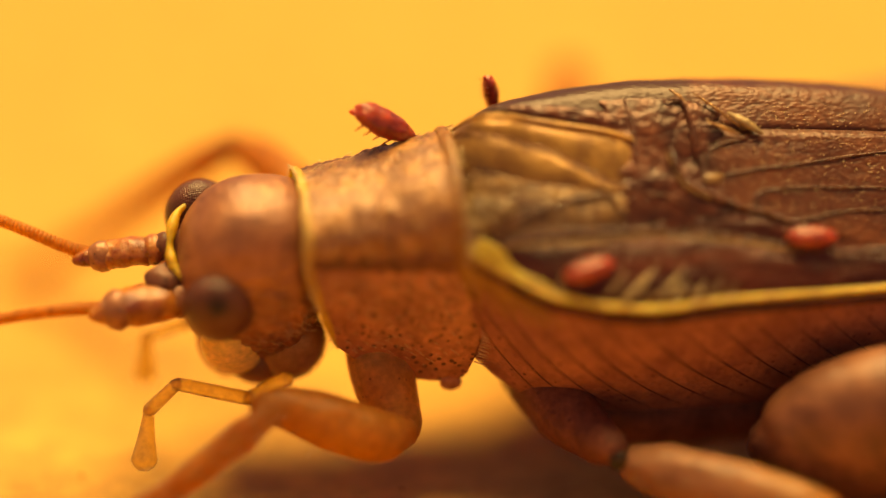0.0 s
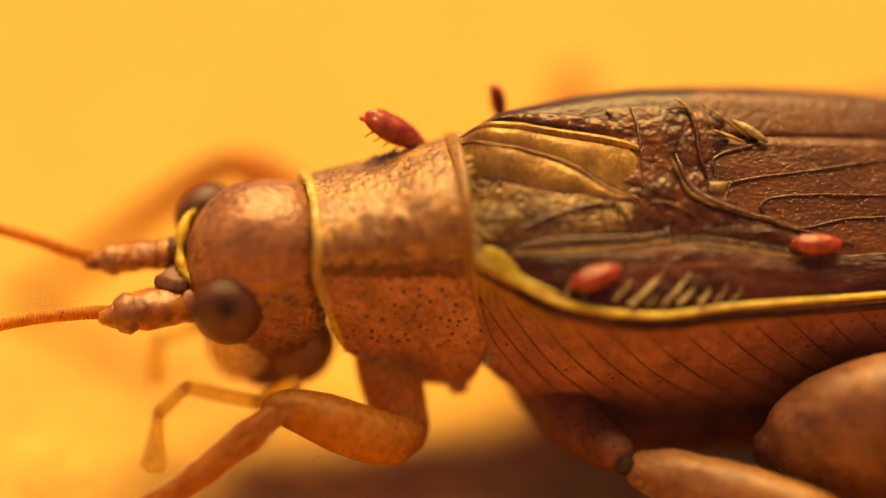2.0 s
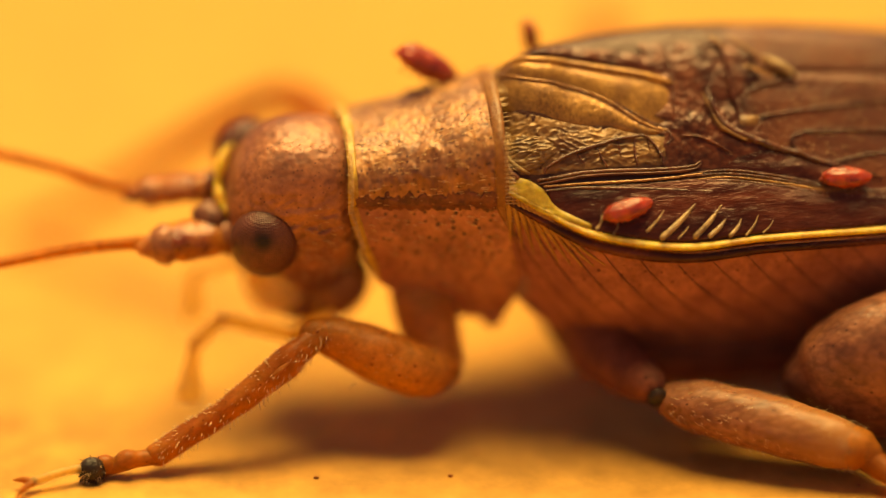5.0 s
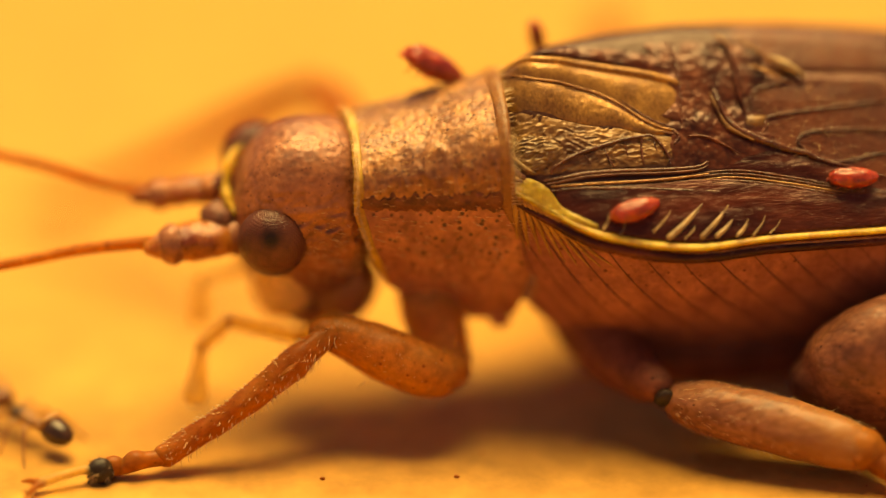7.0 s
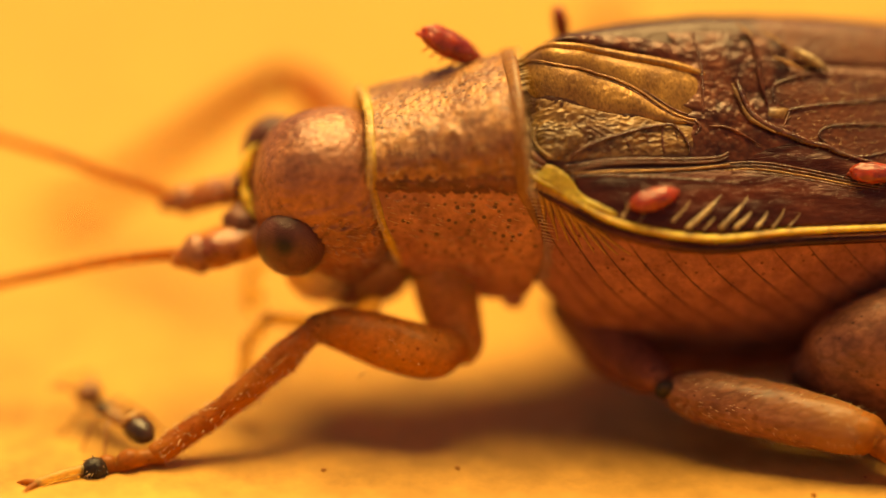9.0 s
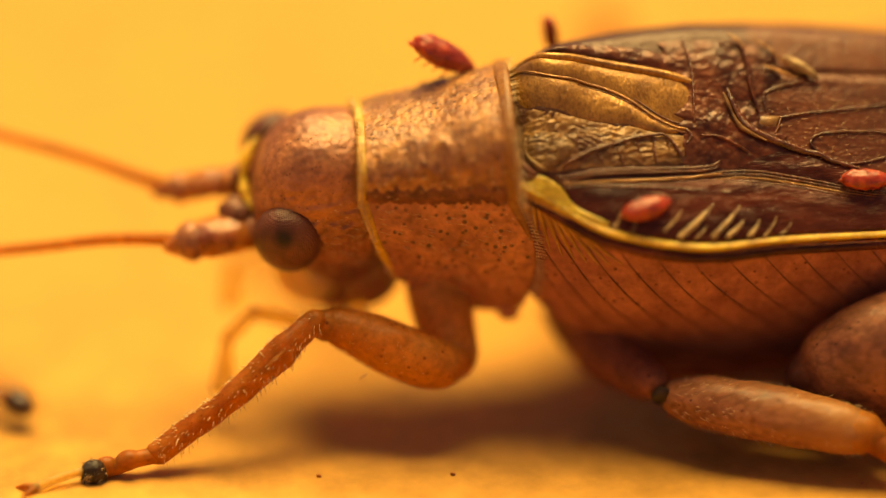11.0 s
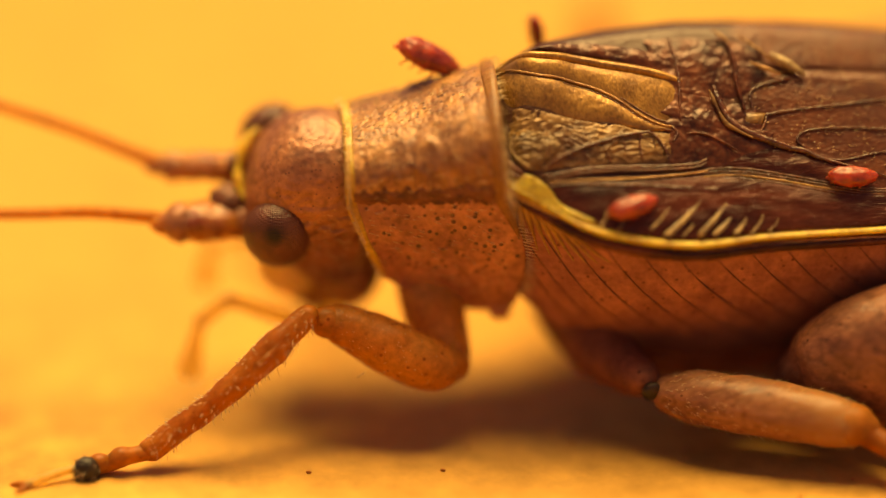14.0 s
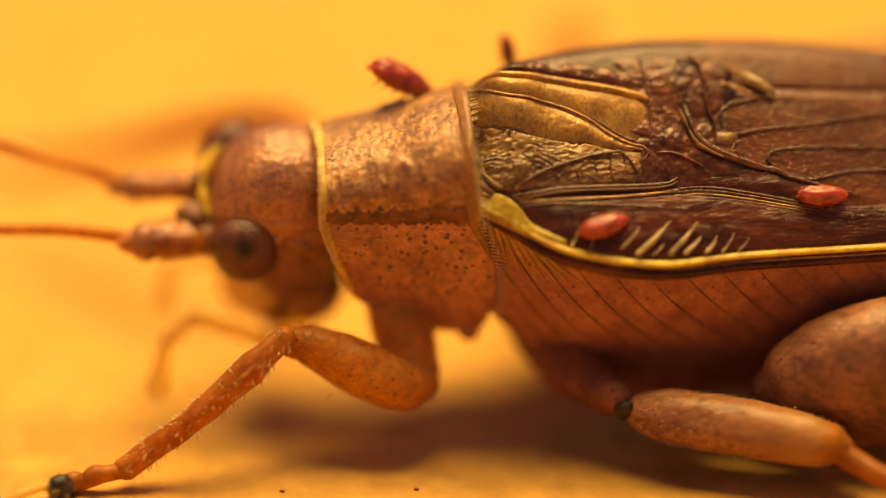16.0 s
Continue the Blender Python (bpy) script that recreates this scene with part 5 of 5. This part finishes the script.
    TIBIA_ROWS = [
        (0, P(-7.919, -4.583, 0.3802, 0.03454, 0.2522, -0.2138)), (0.5, P(-7.934, -4.524, 0.4476, 0.01753, 0.1272, -0.1078)),
        (1, P(-7.917, -4.504, 0.4745, 0.01257, 0.09103, -0.07717)), (1.5, P(-7.91, -4.506, 0.4728, 0.01349, 0.09766, -0.08281)),
        (2, P(-7.945, -4.484, 0.4934, 0.00577, 0.04182, -0.0354)), (2.5, P(-7.972, -4.459, 0.5457, -0.1748, -0.1324, 0.5098)),
        (3, P(-7.924, -4.46, 0.5522, -0.0894, -0.2117, -0.04396)), (3.5, P(-7.897, -4.456, 0.5343, 0, 0, 0)),
        (4, P(-7.909, -4.439, 0.5427, -0.04576, 0.1638, 0.3348)), (4.5, P(-7.9, -4.432, 0.556, -0.07531, -0.203, -0.01322)),
        (7, P(-7.826, -4.44, 0.5608, -0.3017, -0.401, 0.1099)), (7.5, P(-7.884, -4.482, 0.4901, -0.2153, -0.9375, 0.8477)),
        (8, P(-7.986, -4.434, 0.3716, -1.673, 0.8233, 4.084)), (8.5, P(-8.024, -4.41, 0.408, -1.842, -0.7587, 3.057)),
        (9, P(-8.041, -4.439, 0.4056, -1.487, -1.045, 1.906)), (9.5, P(-8.036, -4.465, 0.4707, -1.14, -1.466, 0.9121)),
        (12, P(-7.907, -4.473, 0.6195, -1.051, -5.169, 1.413)), (12.5, P(-7.923, -4.504, 0.5964, -0.9629, -4.996, 1.421)),
        (13, P(-7.875, -4.528, 0.6539, -0.7244, -4.927, 0.8309)), (13.5, P(-7.901, -4.521, 0.6172, -0.6699, -4.48, 0.868)),
        (14, P(-7.88, -4.538, 0.6443, -0.6476, -5.029, 0.7196)), (14.5, P(-7.845, -4.533, 0.6323, -0.6587, -4.596, 0.5695)),
        (15, P(-7.836, -4.53, 0.6187, -0.6643, -4.534, 0.7868)), (15.5, P(-7.838, -4.537, 0.6443, -1.114, -4.036, -0.4406)),
        (16, P(-7.842, -4.56, 0.669, -1.246, -4.437, -0.1222))]
    NEAR_ANTENNA_ROWS = [
        (0, P(-1.744, -0.5627, -0.7584, 0.04431, 0.3208, -0.2716)), (0.5, P(-1.744, -0.5627, -0.7584, -0.1492, -1.007, 0.8553)),
        (1, P(-1.744, -0.5627, -0.7584, -0.2876, -1.859, 1.584)), (1.5, P(-1.744, -0.5627, -0.7584, 0.04136, 0.2991, -0.2533)),
        (2, P(-1.744, -0.5627, -0.7584, -0.03244, -0.228, 0.1933)), (2.5, P(-1.744, -0.5627, -0.7584, -0.05056, -0.3531, 0.2994)),
        (3, P(-1.744, -0.5627, -0.7584, -0.03129, -0.22, 0.1866)), (3.5, P(-1.744, -0.5627, -0.7584, 0, 0, 0)),
        (4, P(-1.744, -0.5627, -0.7584, -0.00767, -0.05441, 0.04611)), (4.5, P(-1.744, -0.5627, -0.7584, -0.06585, -0.4573, 0.3879)),
        (7, P(-1.744, -0.5627, -0.7584, -0.1555, -1.048, 0.8901)), (7.5, P(-1.744, -0.5627, -0.7584, -0.1224, -0.8337, 0.708)),
        (8, P(-1.744, -0.5627, -0.7584, -0.09439, -0.649, 0.5508)), (8.5, P(-1.744, -0.5627, -0.7584, 0.5868, 6.204, -5.204)),
        (9, P(-1.744, -0.5627, -0.7584, 0.3997, 3.489, -2.936)), (9.5, P(-1.744, -0.5627, -0.7584, 0.4743, 4.398, -3.696)),
        (12, P(-1.744, -0.5627, -0.7584, 0.4329, 3.876, -3.26)), (12.5, P(-1.744, -0.5627, -0.7584, 0.4617, 4.233, -3.558)),
        (13, P(-1.744, -0.5627, -0.7584, 0.3848, 3.325, -2.798)), (13.5, P(-1.744, -0.5627, -0.7584, 0.2962, 2.419, -2.039)),
        (14, P(-1.744, -0.5627, -0.7584, 0.2359, 1.864, -1.573)), (14.5, P(-1.744, -0.5627, -0.7584, 0.2995, 2.451, -2.066)),
        (15, P(-1.744, -0.5627, -0.7584, 0.4555, 4.154, -3.492)), (15.5, P(-1.744, -0.5627, -0.7584, 0.4709, 4.354, -3.659)),
        (16, P(-1.744, -0.5627, -0.7584, 0.4832, 4.518, -3.796))]
    FAR_ANTENNA_ROWS = [
        (0, P(-1.749, 1.003, -0.4494, 0.4473, 4.052, -3.407)), (0.5, P(-1.749, 1.003, -0.4494, 0.3392, 2.843, -2.395)),
        (1, P(-1.749, 1.003, -0.4494, 0.2633, 2.111, -1.78)), (1.5, P(-1.749, 1.003, -0.4494, 0.1309, 0.9827, -0.8308)),
        (2, P(-1.749, 1.003, -0.4494, 0.08748, 0.6447, -0.5455)), (2.5, P(-1.749, 1.003, -0.4494, 0.03171, 0.2284, -0.1934)),
        (3, P(-1.749, 1.003, -0.4494, 0.009898, 0.0707, -0.05989)), (3.5, P(-1.749, 1.003, -0.4494, 0, 0, 0)),
        (4, P(-1.749, 1.003, -0.4494, 0, 0, 0)), (4.5, P(-1.749, 1.003, -0.4494, -0.04997, -0.349, 0.296)),
        (7, P(-1.749, 1.003, -0.4494, -0.0974, -0.669, 0.5678)), (7.5, P(-1.749, 1.003, -0.4494, 0.01062, 0.07587, -0.06428)),
        (8, P(-1.749, 1.003, -0.4494, 0.1067, 0.7926, -0.6703)), (8.5, P(-1.749, 1.003, -0.4494, 0.6598, 8.424, -7.059)),
        (9, P(-1.749, 1.003, -0.4494, 0.6323, 7.312, -6.129)), (9.5, P(-1.749, 1.003, -0.4494, 0.6362, 7.435, -6.232)),
        (12, P(-1.749, 1.003, -0.4494, -0.12, -0.8181, 0.6947)), (12.5, P(-1.749, 1.003, -0.4494, -0.2352, -1.545, 1.315)),
        (13, P(-1.749, 1.003, -0.4494, -0.791, -4.512, 3.877)), (13.5, P(-1.749, 1.003, -0.4494, -0.5547, -3.339, 2.857)),
        (14, P(-1.749, 1.003, -0.4494, -0.2802, -1.815, 1.546)), (14.5, P(-1.749, 1.003, -0.4494, -0.09674, -0.6646, 0.5641)),
        (15, P(-1.749, 1.003, -0.4494, -0.008232, -0.05839, 0.04948)), (15.5, P(-1.749, 1.003, -0.4494, -0.1399, -0.9469, 0.8043)),
        (16, P(-1.749, 1.003, -0.4494, -0.289, -1.868, 1.591))]
    FAR_TIBIA_ROWS = [
        (0, P(-6.661, 6.682, 0.1243, 2.882, -3.938, -4.673)), (0.4, P(-6.67, 6.68, 0.13, 2.88, -3.94, -4.67)),
        (0.5, P(-6.01, 7.26, 1.137, 2.634, 4.328, -6.147)), (0.6, P(-6.45, 6.95, 0.60, 2.0, -1.5, -6.5)),
        (0.75, P(-7.095, 6.42, -0.25, 0.74, -4.7, -0.41)), (1.5, P(-7.105, 6.416, -0.2619, 0.7358, -4.708, -0.4045)),
        (2.5, P(-7.249, 6.51, -0.1742, 0.7247, -1.514, -1.105)), (3.5, P(-7.34, 6.54, -0.1525, 0, 0, 0)),
        (4.5, P(-7.271, 6.59, -0.08065, -0.6676, 1.368, 1.077)), (7, P(-6.504, 6.811, 0.3084, -0.0282, 6.136, -0.8737)),
        (7.5, P(-6.586, 6.777, 0.2532, 0.08484, 4.759, -0.94)), (8, P(-6.823, 6.759, 0.1909, 1.027, 2.849, -2.633)),
        (8.5, P(-6.811, 6.784, 0.2209, 1.424, -3.145, -2.069)), (9.5, P(-6.808, 6.773, 0.2091, 0.9562, -2.806, -1.258)),
        (10.3, P(-5.564, 6.577, 0.1805, 6.867, 0.002714, -15.11)), (11.2, P(-3.543, 5.027, -1.316, 12.56, -14.1, -18.43)),
        (14.2, P(-3.431, 4.986, -1.345, 12.56, -14.1, -18.43)), (14.5, P(-5.347, 8.137, 2.06, 4.637, 17.74, -19.64)),
        (14.7, P(-6.699, 7.159, 0.6829, 3.489, 12.87, -11.8)), (15.5, P(-6.429, 7.155, 0.7228, 3.72, 11.55, -12.06)),
        (16, P(-6.662, 7.093, 0.6111, 3.666, 11.62, -11.91))]
    FAR_FEMUR_ROWS = [
        (0, P(-3.174, 3.489, 3.371, -0.8081, 2.374, -6.431)), (0.4, P(-3.18, 3.49, 3.37, -0.81, 2.37, -6.4)),
        (0.5, P(-2.397, 3.814, 4.295, -0.151, -9.895, -13.35)), (0.6, P(-3.0, 3.65, 3.9, 0.8, -10.0, -9.0)),
        (0.75, P(-3.36, 3.44, 3.28, -0.11, -0.49, 0.68)), (1.5, P(-3.358, 3.439, 3.283, -0.1102, -0.4875, 0.6761)),
        (2.5, P(-3.35, 3.434, 3.278, -0.359, -0.73, 0.4138)), (3.5, P(-3.342, 3.449, 3.297, 0, 0, 0)),
        (4.5, P(-3.261, 3.475, 3.341, -0.1794, 1.414, -3.19)), (7, P(-2.785, 3.483, 3.425, -5.249, 5.563, -20.37)),
        (7.5, P(-2.859, 3.485, 3.416, -4.384, 4.768, -17.75)), (8, P(-3.045, 3.473, 3.372, -2.692, 2.354, -11.05)),
        (8.5, P(-3.186, 3.575, 3.472, 2.115, 6.695, -6.013)), (9.5, P(-3.166, 3.58, 3.481, 2.011, 7.045, -6.75)),
        (10.3, P(-2.72, 3.23, 3.136, -11, -8.259, -19.4)), (11.2, P(-2.163, 2.556, 2.44, -37.42, -58.77, 16.43)),
        (14.2, P(-2.106, 2.535, 2.425, -41.32, -61.24, 21.03)), (14.5, P(-2.343, 3.674, 3.726, -4.493, 23.89, -34.35)),
        (14.7, P(-2.926, 3.368, 3.266, -6.472, -2.386, -14.28)), (15.5, P(-2.823, 3.385, 3.303, -7.091, -0.395, -18.19)),
        (16, P(-2.935, 3.355, 3.249, -6.68, -3.24, -13.71))]
    ANT_ROWS = [
        (0, P(-18.56, -2.46, 0, 0, 0, -35.4)), (5, P(-14.56, -2.86, 0, 0, 0, -35.4)),
        (6.8, P(-10.36, -3.75, 0, 0, 0, -36.7)), (7, P(-10.46, -3.85, 0, 0, 0, -43.0)),
        (7.3, P(-10.46, -4.12, 0, 0, 0, -42.2)), (7.5, P(-10.33, -4.30, 0, 0, 0, -38.5)),
        (7.7, P(-10.24, -4.20, 0, 0, 0, -34.8)), (8, P(-10.26, -3.10, 0, 0, 0, -10.9)),
        (8.2, P(-9.32, -3.12, 0, 0, 0, -12.0)), (8.5, P(-8.75, -3.89, 0, 0, 0, -40.0)),
        (8.7, P(-8.61, -4.07, 0, 0, 0, -42.3)), (9, P(-8.48, -4.12, 0, 0, 0, -49.0)),
        (9.2, P(-8.45, -4.10, 0, 0, 0, -46.7)), (9.5, P(-8.36, -4.15, 0, 0, 0, -44.5)),
        (9.7, P(-8.40, -4.05, 0, 0, 0, -44.5)), (10.4, P(-9.25, -3.34, 0, 0, 0, -44.7)),
        (11.3, P(-12.75, -2.24, 0, 0, 0, -41.7)), (16, P(-22.25, -1.44, 0, 0, 0, -41.7))]
    walk(near_wing, WING_ROWS)
    walk(far_wing, WING_ROWS)
    walk(pronotum, PRONOTUM_ROWS)
    walk(head, HEAD_ROWS)
    walk(near_femur, FEMUR_ROWS)
    walk(near_tibia, TIBIA_ROWS)
    walk(mid_femur, [(t, Matrix.Translation(MID_AT * MM) @ BODY.inverted() @ Matrix.Rotation(radians(turn), 4, VIEW).to_4x4() @ BODY)
                     for t, turn in ((0, 0), (7.5, 0), (8, 2), (9.5, 2), (12, 5), (16, 5))])
    walk(near_antenna, NEAR_ANTENNA_ROWS)
    walk(far_antenna, FAR_ANTENNA_ROWS)
    walk(far_tibia, FAR_TIBIA_ROWS)
    walk(far_femur, FAR_FEMUR_ROWS)
    for mite, base, rider in MITES:
        rows, at = (WING_ROWS, WING_AT) if rider == "wing" else (PRONOTUM_ROWS, PRONOTUM_AT)
        rest = (BODY @ Matrix.Translation(at * MM)).inverted()
        walk(mite, [(t, BODY @ m @ rest @ base) for t, m in rows])
    drop = Matrix.Translation((0, 0, GROUND_Z * MM))
    walk(ant, [(t, drop @ m) for t, m in ANT_ROWS])


motions()
